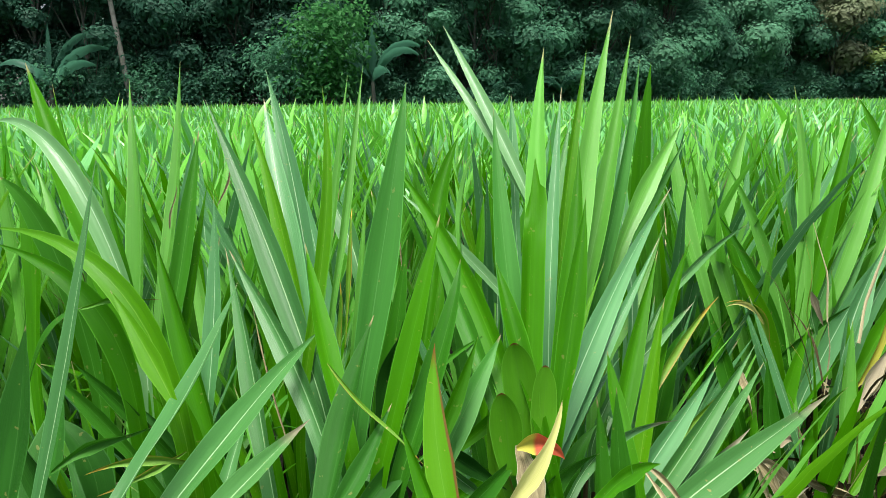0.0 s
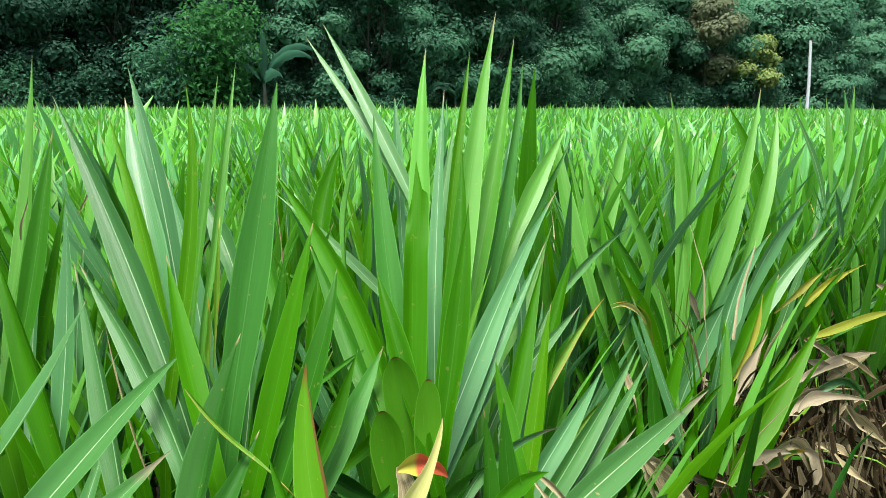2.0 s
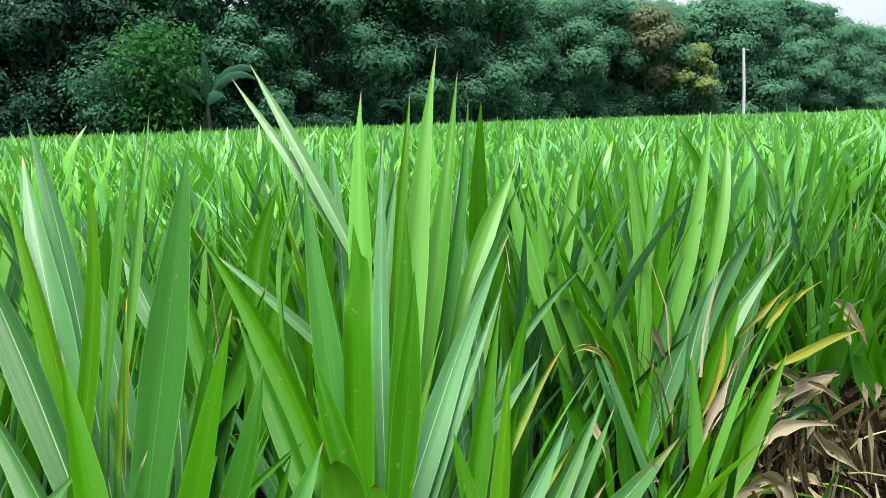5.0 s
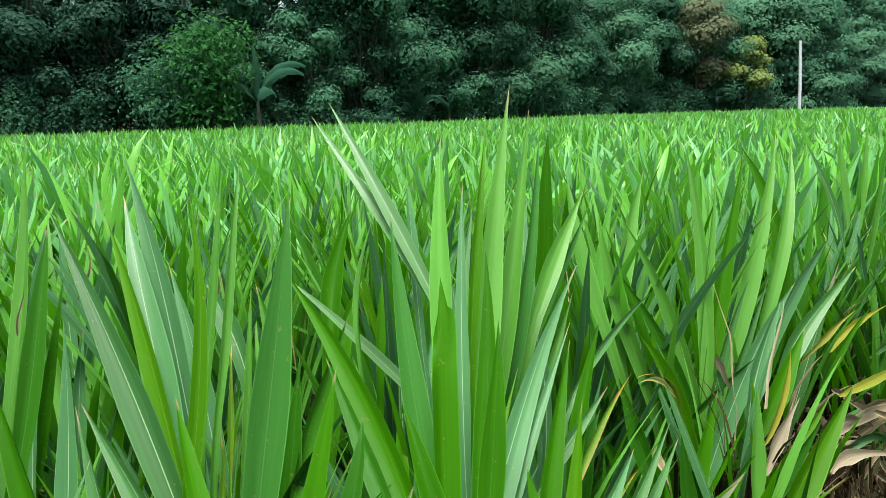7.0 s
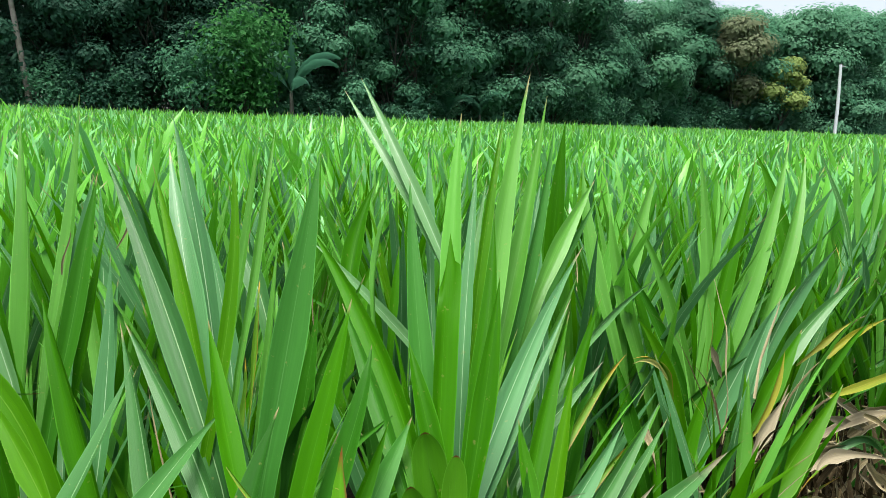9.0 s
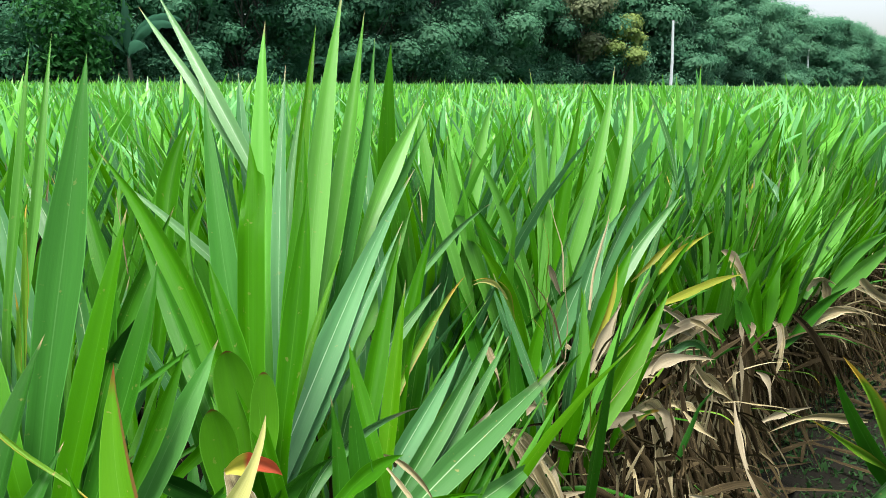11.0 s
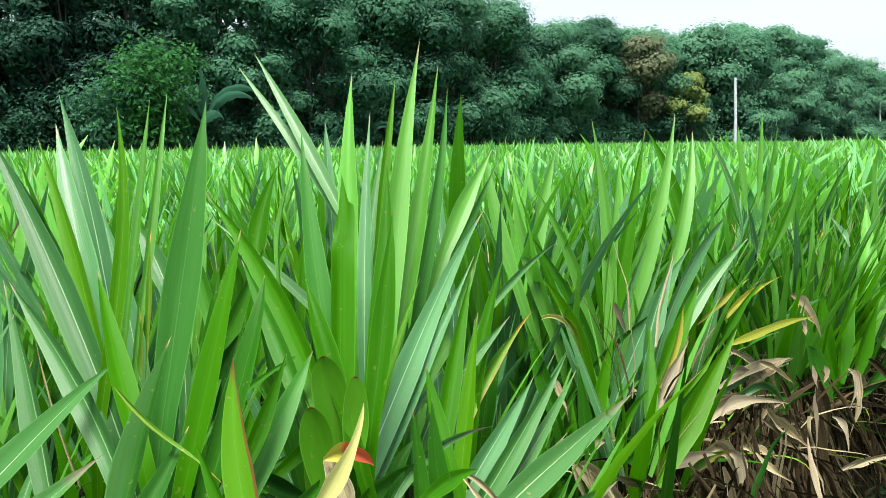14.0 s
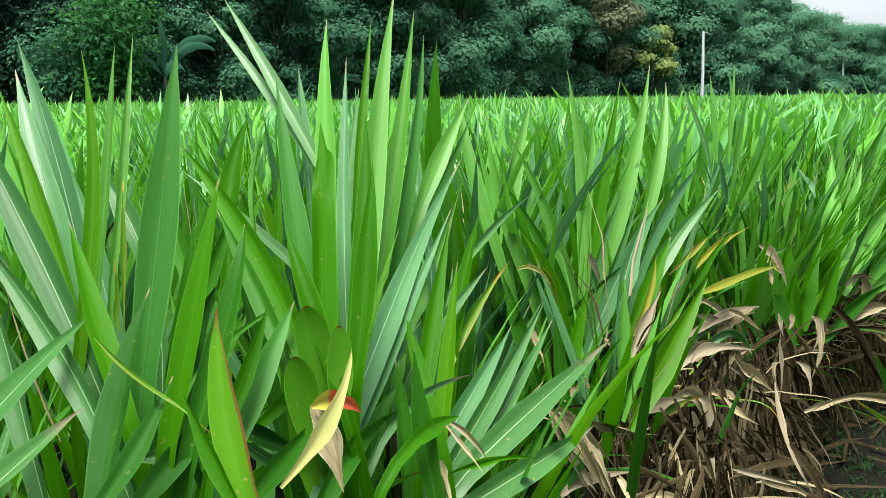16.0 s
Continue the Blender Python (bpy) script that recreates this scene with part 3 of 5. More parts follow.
def utility_pole(x, y):
    root = tagged(new("utility_pole"), "slim pale concrete utility pole in the field", "pole")
    root.location = (x, y, 0)
    v, q = tube([(0, 0, -0.3), (-0.1, 0, 3.5), (-0.35, 0, 7.3)], (0.155, 0.14, 0.12), 10)
    part("shaft", mesh_from("shaft", v, q, mats=[CONCRETE]), root)
    bm = bmesh.new()
    bmesh.ops.create_cone(bm, cap_ends=True, segments=10, radius1=0.125, radius2=0.11, depth=0.06, matrix=Matrix.Translation((-0.35, 0, 7.33)))
    me = bpy.data.meshes.new("cap")
    bm.to_mesh(me)
    bm.free()
    me.materials.append(STEEL)
    part("cap", me, root)
    v, q = tube([(-0.35, 0, 7.15), (-0.1, 0, 7.2), (0.15, 0, 7.18)], (0.03, 0.03, 0.025), 6)
    part("bracket", mesh_from("bracket", v, q, mats=[STEEL]), root)


utility_pole(40.85, 60.0)
utility_pole(83.3, 88.0)


# ---- the crop, near part: tussocks with single leaves ----
def pool_leaf(rng, name, mat, length, width, lean, bend, k=9, cols=5, twist=0.5, fold=0.28, wave=0.06, crumple=0.0):
    """One leaf mesh, rooted at the origin and leaning towards +x."""
    line, side, face = arc_lines(np.zeros((1, 3)), np.zeros(1), np.array([length]), np.array([lean]), np.array([bend]), k, np.array([rng.normal(0, twist)]))
    s = np.linspace(0, 1, k)
    if crumple:
        jolt = np.cumsum(rng.normal(0, crumple, line.shape), 1)
        jolt[:, 1:-1] = (jolt[:, :-2] + 2 * jolt[:, 1:-1] + jolt[:, 2:]) / 4
        line = line + jolt
    half = profile(s)[None] * width / 2 * (1 + wave * np.sin(s * 9 + rng.uniform(0, 6)))[None]
    v, q, uv = blades(line, side, face, half, cols, fold)
    return mesh_from(name, v, q, uv, [mat])


def make_pool():
    rng = np.random.default_rng(21)
    pool = {"green": [], "dry": [], "low": []}
    for i in range(26):
        mat = (SOFT, FRESH, SILVER, SOFT, LIME, FRESH, VIVID, SILVER, FRESH)[i % 9]
        pool["green"].append(pool_leaf(rng, "leaf", mat, rng.uniform(0.50, 0.88), rng.uniform(0.036, 0.056), rng.uniform(0.03, 0.38), rng.uniform(0.03, 0.55)))
    # low leaves lean to dark greens that stand in for shade near the ground
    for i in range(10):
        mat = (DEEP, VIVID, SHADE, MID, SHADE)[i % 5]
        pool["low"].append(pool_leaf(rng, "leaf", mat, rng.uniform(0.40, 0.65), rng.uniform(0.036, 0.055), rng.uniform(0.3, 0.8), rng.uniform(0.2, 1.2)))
    for i in range(10):
        pool["dry"].append(pool_leaf(rng, "dry_leaf", (DRY, STRAW, DRY)[i % 3], rng.uniform(0.22, 0.45), rng.uniform(0.010, 0.022), rng.uniform(0.5, 1.2), rng.uniform(1.2, 2.4), k=10, cols=3, twist=1.6, fold=0.4, wave=0.25, crumple=0.006))
    pool["short"] = []
    for i in range(16):
        mat = (VIVID, SOFT, SOFT, VIVID, DEEP, LIME, SOFT, GREYTIP)[i % 8]
        pool["short"].append(pool_leaf(rng, "leaf", mat, rng.uniform(0.34, 0.64), rng.uniform(0.022, 0.042), rng.uniform(0.05, 0.6), rng.uniform(0.05, 0.5)))
    pool["hang"] = []
    for i in range(24):
        # mostly STRAW, whose darkest tones paint the shaded gaps of the withered edge
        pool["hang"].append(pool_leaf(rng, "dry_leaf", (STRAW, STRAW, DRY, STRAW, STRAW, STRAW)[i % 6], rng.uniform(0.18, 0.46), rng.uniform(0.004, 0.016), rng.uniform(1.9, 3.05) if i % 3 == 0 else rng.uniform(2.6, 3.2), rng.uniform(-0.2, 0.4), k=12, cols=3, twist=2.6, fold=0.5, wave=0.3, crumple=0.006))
    pool["fleck"] = []
    for i in range(8):
        pool["fleck"].append(pool_leaf(rng, "dry_leaf", (DRY, AMBER, STRAW, DRY)[i % 4], rng.uniform(0.18, 0.36), rng.uniform(0.0035, 0.009), rng.uniform(0.05, 0.5), rng.uniform(0.1, 0.9), k=10, cols=3, twist=1.2, fold=0.5, wave=0.2, crumple=0.004))
    pool["mess"] = []
    for i in range(28):
        mat = (DEEP, STRAW, STRAW, AMBER, STRAW, DRY, STRAW, SHADE, STRAW, DRY, STRAW, STRAW, STRAW, DRY)[i % 14]
        pool["mess"].append(pool_leaf(rng, "leaf", mat, rng.uniform(0.16, 0.36), rng.uniform(0.008, 0.020), rng.uniform(0.3, 1.5), rng.uniform(0.4, 1.8), k=10, cols=3, twist=1.2, fold=0.4, wave=0.15, crumple=0.004))
    return pool


POOL = make_pool()
CLUMP = "tussocks of fodder grass"


def canes(root, rng, count, height, spread):
    pieces = []
    for _ in range(count):
        a, r = rng.uniform(0, 2 * math.pi), rng.uniform(0.01, spread)
        p = np.array((r * math.cos(a), r * math.sin(a), -0.03))
        pieces.append(tube([p, p * (1.3, 1.3, 1) + (0, 0, height * 0.5), p * (1.6, 1.6, 1) + (0, 0, height)], (0.007, 0.006, 0.004), 6))
    for v, q in pieces:
        part("cane", mesh_from("cane", v, q, np.full((q.size, 2), 0.2), mats=[STRAW]), root)


def tussock(x, y, counts, top, rng, label="leafy tussock of green fodder grass with broad blades", sheath=0.05):
    """A tussock of many single leaves out of one root; counts: green, low, dry and hanging dry leaves."""
    root = tagged(new("grass_tussock"), label, "grass", CLUMP)
    root.location = (x, y, 0)
    for kind, count in zip(("green", "low", "dry", "hang", "short", "mess", "fleck"), counts):
        for _ in range(count):
            me = POOL[kind][rng.integers(len(POOL[kind]))]
            az = rng.uniform(0, 2 * math.pi)
            if kind == "hang":
                az = rng.normal(-1.0, 1.6)
            elif kind in ("short", "mess"):
                az = rng.normal(-0.9, 2.0 if kind == "short" else 1.2)
            ob = part("leaf" if kind in ("green", "low", "short", "mess") else "dry_leaf", me, root)
            scale = rng.uniform(0.85, 1.15)
            if kind == "green":
                tip = top - abs(rng.normal(0, 0.16))
                scale = min(scale, (tip - sheath) / me.vertices[len(me.vertices) - 1].co.z)
                z = tip - me.vertices[len(me.vertices) - 1].co.z * scale
            else:
                z = {"low": rng.uniform(0.15, 0.5), "dry": rng.uniform(0.1, 0.6), "hang": rng.uniform(0.22, 0.56) + 0.2 * (x < 1.7), "short": rng.uniform(0.48, 0.70), "fleck": rng.uniform(0.72, 1.05) - 0.14 * (x > 1.2), "mess": rng.uniform(0.34, 0.58) + 0.12 * (x < 1.7)}[kind]
            r = {"hang": rng.uniform(0.02, 0.20), "short": rng.uniform(0.02, 0.22), "mess": rng.uniform(0.03, 0.26)}.get(kind, rng.uniform(0.01, 0.10))
            ob.matrix_basis = Matrix.Translation((r * math.cos(az), r * math.sin(az), z)) @ Matrix.Rotation(az + rng.normal(0, 0.3), 4, "Z") @ Matrix.Diagonal((scale, scale, scale, 1))
    canes(root, rng, 3, 0.6, 0.07)
    return root


def near_crop():
    rng = np.random.default_rng(33)
    cell = 0.40
    for ix in range(-9, 17):
        for iy in range(2, 14):
            x, y = (ix + rng.uniform(0.15, 0.85)) * cell, (iy + rng.uniform(0.15, 0.85)) * cell
            own = np.random.default_rng((ix + 50) * 100 + iy)
            far, az = math.hypot(x, y), math.degrees(math.atan2(x, y))
            gap = y - edge_y(x)
            if far > (3.75 if gap > 0.75 or x < 1 else 5.6) or not -44 < az < 62 or gap < 0.18:
                continue
            if y < 1.15 and -0.8 < x < 0.9:
                tussock(x, y, (0, 14, 5, 0), 0.7, own, "low dark tussock of fodder grass")
            elif gap < 0.75 and 0.8 < x < 1.7:
                tussock(x, y, (5, 0, 6, 60, 2, 10, 7), 1.22, own, "half-withered edge tussock of fodder grass", 0.74)
            elif gap < 0.75 and x > 1.2:
                tussock(x, y, (28, 0, 3, 40, 26, 8, 7), 1.34 + own.normal(0, 0.06), own, "edge tussock of fodder grass with some withered leaves", 0.50)
            elif y < 2.0 and -0.8 < x < 1.25:
                tussock(x, y, (18, 12, 3, 0), 1.16, own, "low leafy tussock of fodder grass")
            else:
                tussock(x, y, (30, 10, 2, 0, 0, 0, 2), 1.42 + own.normal(0, 0.05), own)
    # along the track's side the outer tussocks hang full of withered leaves
    x = 0.98
    while x < 4.6:
        own = np.random.default_rng(int(x * 1000))
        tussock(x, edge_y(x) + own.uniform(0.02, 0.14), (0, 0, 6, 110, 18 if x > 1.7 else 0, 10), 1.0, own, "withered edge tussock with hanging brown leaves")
        x += own.uniform(0.13, 0.20)


near_crop()


# ---- the tussocks nearest the track, leaf by leaf ----
FACE = np.array((-0.05, -0.99, 0.10))
shape = np.random.default_rng(71)


def placed_tussock(at, label):
    root = tagged(new("grass_tussock"), label, "grass", CLUMP)
    root.location = (*at, 0)
    canes(root, shape, 4, 0.95, 0.05)
    return root


def leaf(plant, mat, width, base, bow, tip, cut=1.0, blunt=0, loose=0, bare=0, flat=0, lie=0.0):
    """One strap leaf on a curve from its sheath to its tip; cut: broken off at that share of its length; blunt: short and round-ended; flat: hardly twisted; lie: how far its face turns up to the sky."""
    p0, p1, p2 = np.array(base), np.array(bow), np.array(tip)
    withered = mat in (DRY, BLEACH, RED, STRAW) or loose
    k, cols = 15, 5
    s = np.linspace(0, 1, k)[:, None]
    if blunt:
        s = 1 - (1 - s) ** 1.8
    line = (1 - s) ** 2 * p0 + 2 * s * (1 - s) * p1 + s**2 * p2
    low = 0
    if not withered and not blunt and not bare:
        # the lower blade and sheath run down to the cane
        low = 8
        down = np.array((0.45 * plant.location.x + 0.55 * p0[0], 0.45 * plant.location.y + 0.55 * p0[1], max(0.35, p0[2] - 0.42)))
        ctrl = p0 - (p1 - p0) * (0.22 / max(0.05, np.linalg.norm(p1 - p0)))
        g = np.linspace(0, 1, low, endpoint=False)[:, None]
        line = np.concatenate([(1 - g) ** 2 * down + 2 * g * (1 - g) * ctrl + g**2 * p0, line])
        k += low
        s = np.linspace(0, 1, k)[:, None]
    size = float(np.linalg.norm(p2 - p0))
    line = line + shape.normal(0, 0.004 if not withered else 0.010, 3) * size * (0.4 if flat else 1.0) * np.sin(s * 7 + shape.uniform(0, 6))
    tang = unit(np.gradient(line, axis=0))
    side = unit(np.cross(tang, FACE + np.array((0, 0, lie))))
    out = np.cross(side, tang)
    turn = (shape.normal(0, 0.16 if mat in (PALE, PALE_SHADED, SILVER, GLEAM, GREYTIP) else 0.36) + (shape.normal(0, 0.22) if not withered else shape.normal(0, 0.35 if mat in (YELLOW, RED, GOLD) else 0.8)) * s)
    turn = turn * (0.3 if flat or blunt else 1.0)
    side, out = side * np.cos(turn) + out * np.sin(turn), out * np.cos(turn) - side * np.sin(turn)
    s = s[:, 0]
    if blunt:
        half = (0.55 + 0.45 * np.sin(np.pi / 2 * np.clip(s / 0.55, 0, 1))) * np.clip(1 - np.clip((s - 0.55) / 0.45, 0, 1) ** 2.3, 0, 1) ** 0.6
    elif low:
        # a narrow sheath, then a lance-shaped blade drawn out to a fine point
        g = np.clip((s - low / (k - 1)) / (1 - low / (k - 1)), 0, 1)
        u = np.clip((g - 0.34) / 0.66, 0, 1)
        half = np.where(g > 0, 0.74 + 0.26 * np.sin(np.pi / 2 * np.clip(g / 0.34, 0, 1)), 0.34 + 0.40 * s * (k - 1) / low)
        half = half * (1 - u**1.22) * (1 - 0.22 * np.sin(np.pi * np.clip((u - 0.7) / 0.3, 0, 1))) + 0.004
        half[-1] = 0.0
    else:
        half = profile(s, 0.36, 0.22)
    half = half * width * (0.52 if blunt else 0.375) * (1 + (0.025 if not withered else 0.18) * np.sin(s * 11 + shape.uniform(0, 6)))
    if withered and mat is DRY and not flat:
        ragged = 0.22 * np.sin(s * 9 + shape.uniform(0, 6)) + 0.12 * np.sin(s * 23 + shape.uniform(0, 6))
        half = profile(s, 0.30, 0.45) * width * 0.38 * (1 + ragged)
    if cut < 1:
        half = np.interp(s, (0.0, 0.35, 0.6, 0.9, 1.0), (0.34, 0.78, 1.0, 0.98, 0.93)) * width * 0.44
        half[-1] *= 0.86
    fold = shape.uniform(0.30, 0.75) if not withered or flat else shape.uniform(0.7, 1.2)
    v, q, uv = blades(line[None] - np.array(plant.location)[None, None], side[None], out[None], half[None], cols, fold)
    if cut < 1:
        # the bitten end: a torn point beside a lower shoulder
        end = v.reshape(k, cols, 3)[-5:]
        end[:, :, 2] += np.linspace(0.2, 1, 5)[:, None] * np.array((-0.062, -0.040, 0.006, -0.030, -0.036)) * size / 0.3
    made = part("leaf" if not withered else "dry_leaf", mesh_from("leaf", v, q, uv, [mat]), plant)
    if not withered and not blunt and not bare and shape.random() < 0.42:
        # a shorter sister blade out of the same cane, a little behind
        off = np.array((shape.normal(0, 0.05), shape.uniform(0.10, 0.24), shape.uniform(-0.30, -0.10)))
        mesh = made.data.copy()
        if shape.random() < 0.4:
            mesh.materials[0] = (MID, DEEP, VIVID)[shape.integers(3)]
        sister = part("leaf", mesh, plant)
        sister.matrix_basis = Matrix.Translation(off) @ Matrix.Translation((p0 - np.array(plant.location)).tolist()) @ Matrix.Rotation(shape.normal(0, 0.22), 4, "Y") @ Matrix.Rotation(shape.normal(0, 0.35), 4, "Z") @ Matrix.Translation((np.array(plant.location) - p0).tolist())
    return made


plant = placed_tussock((0.36, 1.25), "tall upright tussock of bright green broad-leaved fodder grass")
leaf(plant, SOFT, 0.058, (0.328, 1.280, 1.207), (0.370, 1.425, 1.416), (0.443, 1.570, 1.712))
leaf(plant, SOFT, 0.050, (0.353, 1.340, 1.175), (0.428, 1.470, 1.398), (0.486, 1.600, 1.668))
leaf(plant, COOL, 0.038, (0.399, 1.400, 1.185), (0.464, 1.500, 1.436), (0.506, 1.600, 1.619))
leaf(plant, VIVID, 0.053, (0.544, 1.720, 1.222), (0.562, 1.760, 1.486), (0.580, 1.800, 1.623))
leaf(plant, TORN, 0.038, (0.237, 0.990, 1.175), (0.242, 1.065, 1.304), (0.255, 1.140, 1.457), cut=0.96)
leaf(plant, COOL, 0.044, (0.232, 1.030, 1.167), (0.203, 1.140, 1.379), (0.201, 1.250, 1.531))
leaf(plant, VIVID, 0.042, (0.275, 1.020, 1.167), (0.318, 1.135, 1.337), (0.330, 1.250, 1.480))
leaf(plant, VIVID, 0.041, (0.273, 0.980, 1.176), (0.305, 1.050, 1.310), (0.321, 1.120, 1.413))
leaf(plant, FRESH, 0.043, (0.266, 1.220, 1.276), (0.268, 1.310, 1.487), (0.294, 1.400, 1.629))
leaf(plant, SILVER, 0.029, (0.277, 1.130, 1.207), (0.291, 1.240, 1.393), (0.317, 1.350, 1.562))
leaf(plant, LIME, 0.025, (0.317, 1.300, 1.293), (0.351, 1.400, 1.509), (0.381, 1.500, 1.634))
leaf(plant, GLEAM, 0.021, (0.310, 1.350, 1.303), (0.325, 1.400, 1.413), (0.348, 1.450, 1.516))
leaf(plant, GLEAM, 0.033, (0.273, 1.400, 1.368), (0.179, 1.525, 1.583), (0.116, 1.650, 1.691))
leaf(plant, GLEAM, 0.027, (0.265, 1.420, 1.376), (0.150, 1.545, 1.567), (0.083, 1.670, 1.670))
leaf(plant, SILVER, 0.027, (0.251, 1.450, 1.360), (0.250, 1.500, 1.478), (0.249, 1.550, 1.552))
leaf(plant, VIVID, 0.052, (0.204, 1.030, 1.192), (0.161, 1.225, 1.302), (0.030, 1.420, 1.428))
leaf(plant, DEEP, 0.034, (0.187, 1.020, 1.175), (0.143, 1.135, 1.270), (0.102, 1.250, 1.333))
leaf(plant, VIVID, 0.035, (0.238, 0.960, 1.187), (0.210, 1.020, 1.287), (0.197, 1.080, 1.331))
leaf(plant, SILVER, 0.041, (0.495, 1.600, 1.243), (0.478, 1.675, 1.364), (0.522, 1.750, 1.489))
leaf(plant, SOFT, 0.053, (0.485, 1.550, 1.286), (0.560, 1.650, 1.400), (0.643, 1.750, 1.494))
leaf(plant, SOFT, 0.045, (0.148, 1.500, 1.286), (0.145, 1.575, 1.369), (0.187, 1.650, 1.464))
plant = placed_tussock((0.28, 1.02), "leafy green tussock with a scorched and a reddened leaf")
leaf(plant, VIVID, 0.037, (0.062, 0.880, 1.147), (0.106, 0.940, 1.326), (0.126, 1.000, 1.410))
leaf(plant, DEEP, 0.039, (0.085, 0.880, 1.138), (0.143, 0.940, 1.305), (0.150, 1.000, 1.352))
leaf(plant, SCORCH, 0.040, (0.140, 0.760, 1.149), (0.118, 0.810, 1.220), (0.123, 0.860, 1.295), flat=1, lie=0.2)
leaf(plant, VIVID, 0.023, (0.130, 0.740, 1.161), (0.108, 0.770, 1.199), (0.090, 0.800, 1.233))
leaf(plant, VIVID, 0.027, (0.119, 0.900, 1.151), (0.152, 0.950, 1.209), (0.173, 1.000, 1.254))
leaf(plant, COOL, 0.045, (0.124, 0.920, 1.117), (0.164, 0.985, 1.183), (0.204, 1.050, 1.240))
leaf(plant, DEEP, 0.010, (0.108, 1.000, 1.199), (0.142, 1.050, 1.213), (0.187, 1.100, 1.222))
leaf(plant, RUST, 0.042, (0.231, 0.950, 1.116), (0.222, 0.960, 1.206), (0.214, 0.970, 1.255), blunt=1)
leaf(plant, RUST, 0.030, (0.244, 0.940, 1.123), (0.251, 0.950, 1.178), (0.251, 0.960, 1.230), blunt=1)
leaf(plant, RUST, 0.037, (0.210, 0.920, 1.107), (0.204, 0.925, 1.161), (0.197, 0.930, 1.208), blunt=1)
leaf(plant, YELLOW, 0.022, (0.174, 0.740, 1.157), (0.239, 0.770, 1.211), (0.248, 0.800, 1.258), loose=1, flat=1)
leaf(plant, RED, 0.031, (0.209, 0.850, 1.180), (0.240, 0.855, 1.195), (0.262, 0.860, 1.162), flat=1)
leaf(plant, DRY, 0.038, (0.212, 0.860, 1.179), (0.226, 0.840, 1.147), (0.236, 0.820, 1.094), loose=1, flat=1)
leaf(plant, AMBER, 0.007, (0.009, 0.860, 1.271), (0.061, 0.830, 1.223), (0.120, 0.800, 1.180), loose=1)
leaf(plant, DEEP, 0.045, (0.224, 0.880, 1.061), (0.271, 0.950, 1.108), (0.335, 1.020, 1.083))
leaf(plant, DEEP, 0.037, (0.146, 0.850, 1.091), (0.183, 0.900, 1.103), (0.231, 0.950, 1.130))
leaf(plant, SHADE, 0.032, (0.133, 1.000, 1.095), (0.169, 1.000, 1.068), (0.210, 1.000, 1.041))
leaf(plant, PALE, 0.026, (0.133, 0.980, 1.084), (0.157, 0.980, 1.055), (0.182, 0.980, 1.041), loose=1)
leaf(plant, VIVID, 0.032, (0.348, 1.000, 1.046), (0.390, 1.050, 1.046), (0.441, 1.100, 1.023))
leaf(plant, DEEP, 0.044, (0.379, 1.020, 0.957), (0.361, 1.050, 1.062), (0.366, 1.080, 1.151))
leaf(plant, DEEP, 0.033, (0.336, 1.000, 0.984), (0.343, 1.030, 1.061), (0.334, 1.060, 1.146))
leaf(plant, RUST, 0.019, (0.286, 0.950, 1.011), (0.319, 0.975, 1.010), (0.360, 1.000, 1.001))
leaf(plant, VIVID, 0.016, (0.404, 1.050, 0.959), (0.479, 1.085, 0.967), (0.574, 1.120, 0.922), loose=1)
leaf(plant, GREYTIP, 0.024, (0.301, 1.000, 1.048), (0.359, 1.075, 1.096), (0.478, 1.150, 1.068))
leaf(plant, DEEP, 0.040, (0.291, 1.050, 0.985), (0.303, 1.085, 1.046), (0.351, 1.120, 1.078))
leaf(plant, SHADE, 0.038, (0.045, 0.840, 1.112), (0.080, 0.895, 1.137), (0.116, 0.950, 1.157))
leaf(plant, PALE, 0.026, (0.024, 0.900, 1.122), (0.063, 0.900, 1.119), (0.094, 0.900, 1.113), loose=1)
plant = placed_tussock((0.45, 1.28), "spreading tussock with pale white-ribbed blades leaning out")
leaf(plant, SILVER, 0.062, (0.259, 1.050, 1.055), (0.376, 1.335, 1.162), (0.593, 1.620, 1.361), lie=0.7)
leaf(plant, SILVER, 0.042, (0.241, 1.020, 1.009), (0.372, 1.260, 1.097), (0.535, 1.500, 1.281), lie=0.7)
leaf(plant, SILVER, 0.046, (0.229, 1.000, 1.007), (0.299, 1.160, 1.027), (0.429, 1.320, 1.107), lie=0.7)
leaf(plant, LIME, 0.021, (0.261, 1.020, 1.105), (0.310, 1.160, 1.154), (0.391, 1.300, 1.280))
leaf(plant, VIVID, 0.047, (0.405, 1.220, 0.990), (0.454, 1.335, 1.123), (0.519, 1.450, 1.268))
leaf(plant, LIME, 0.038, (0.419, 1.150, 0.947), (0.451, 1.225, 1.095), (0.492, 1.300, 1.218))
leaf(plant, VIVID, 0.042, (0.510, 1.400, 1.019), (0.544, 1.475, 1.135), (0.611, 1.550, 1.268))
leaf(plant, PALE, 0.025, (0.581, 1.550, 1.160), (0.675, 1.640, 1.224), (0.801, 1.730, 1.265))
leaf(plant, GREYTIP, 0.032, (0.445, 1.350, 1.054), (0.526, 1.425, 1.105), (0.611, 1.500, 1.152), lie=0.7)
leaf(plant, AMBER, 0.025, (0.515, 1.400, 1.018), (0.591, 1.485, 1.093), (0.686, 1.570, 1.143))
leaf(plant, PALE, 0.054, (0.449, 1.200, 0.880), (0.596, 1.360, 0.950), (0.746, 1.520, 1.057), lie=0.7)
leaf(plant, PALE, 0.045, (0.478, 1.220, 0.849), (0.630, 1.385, 0.917), (0.778, 1.550, 1.006), lie=0.7)
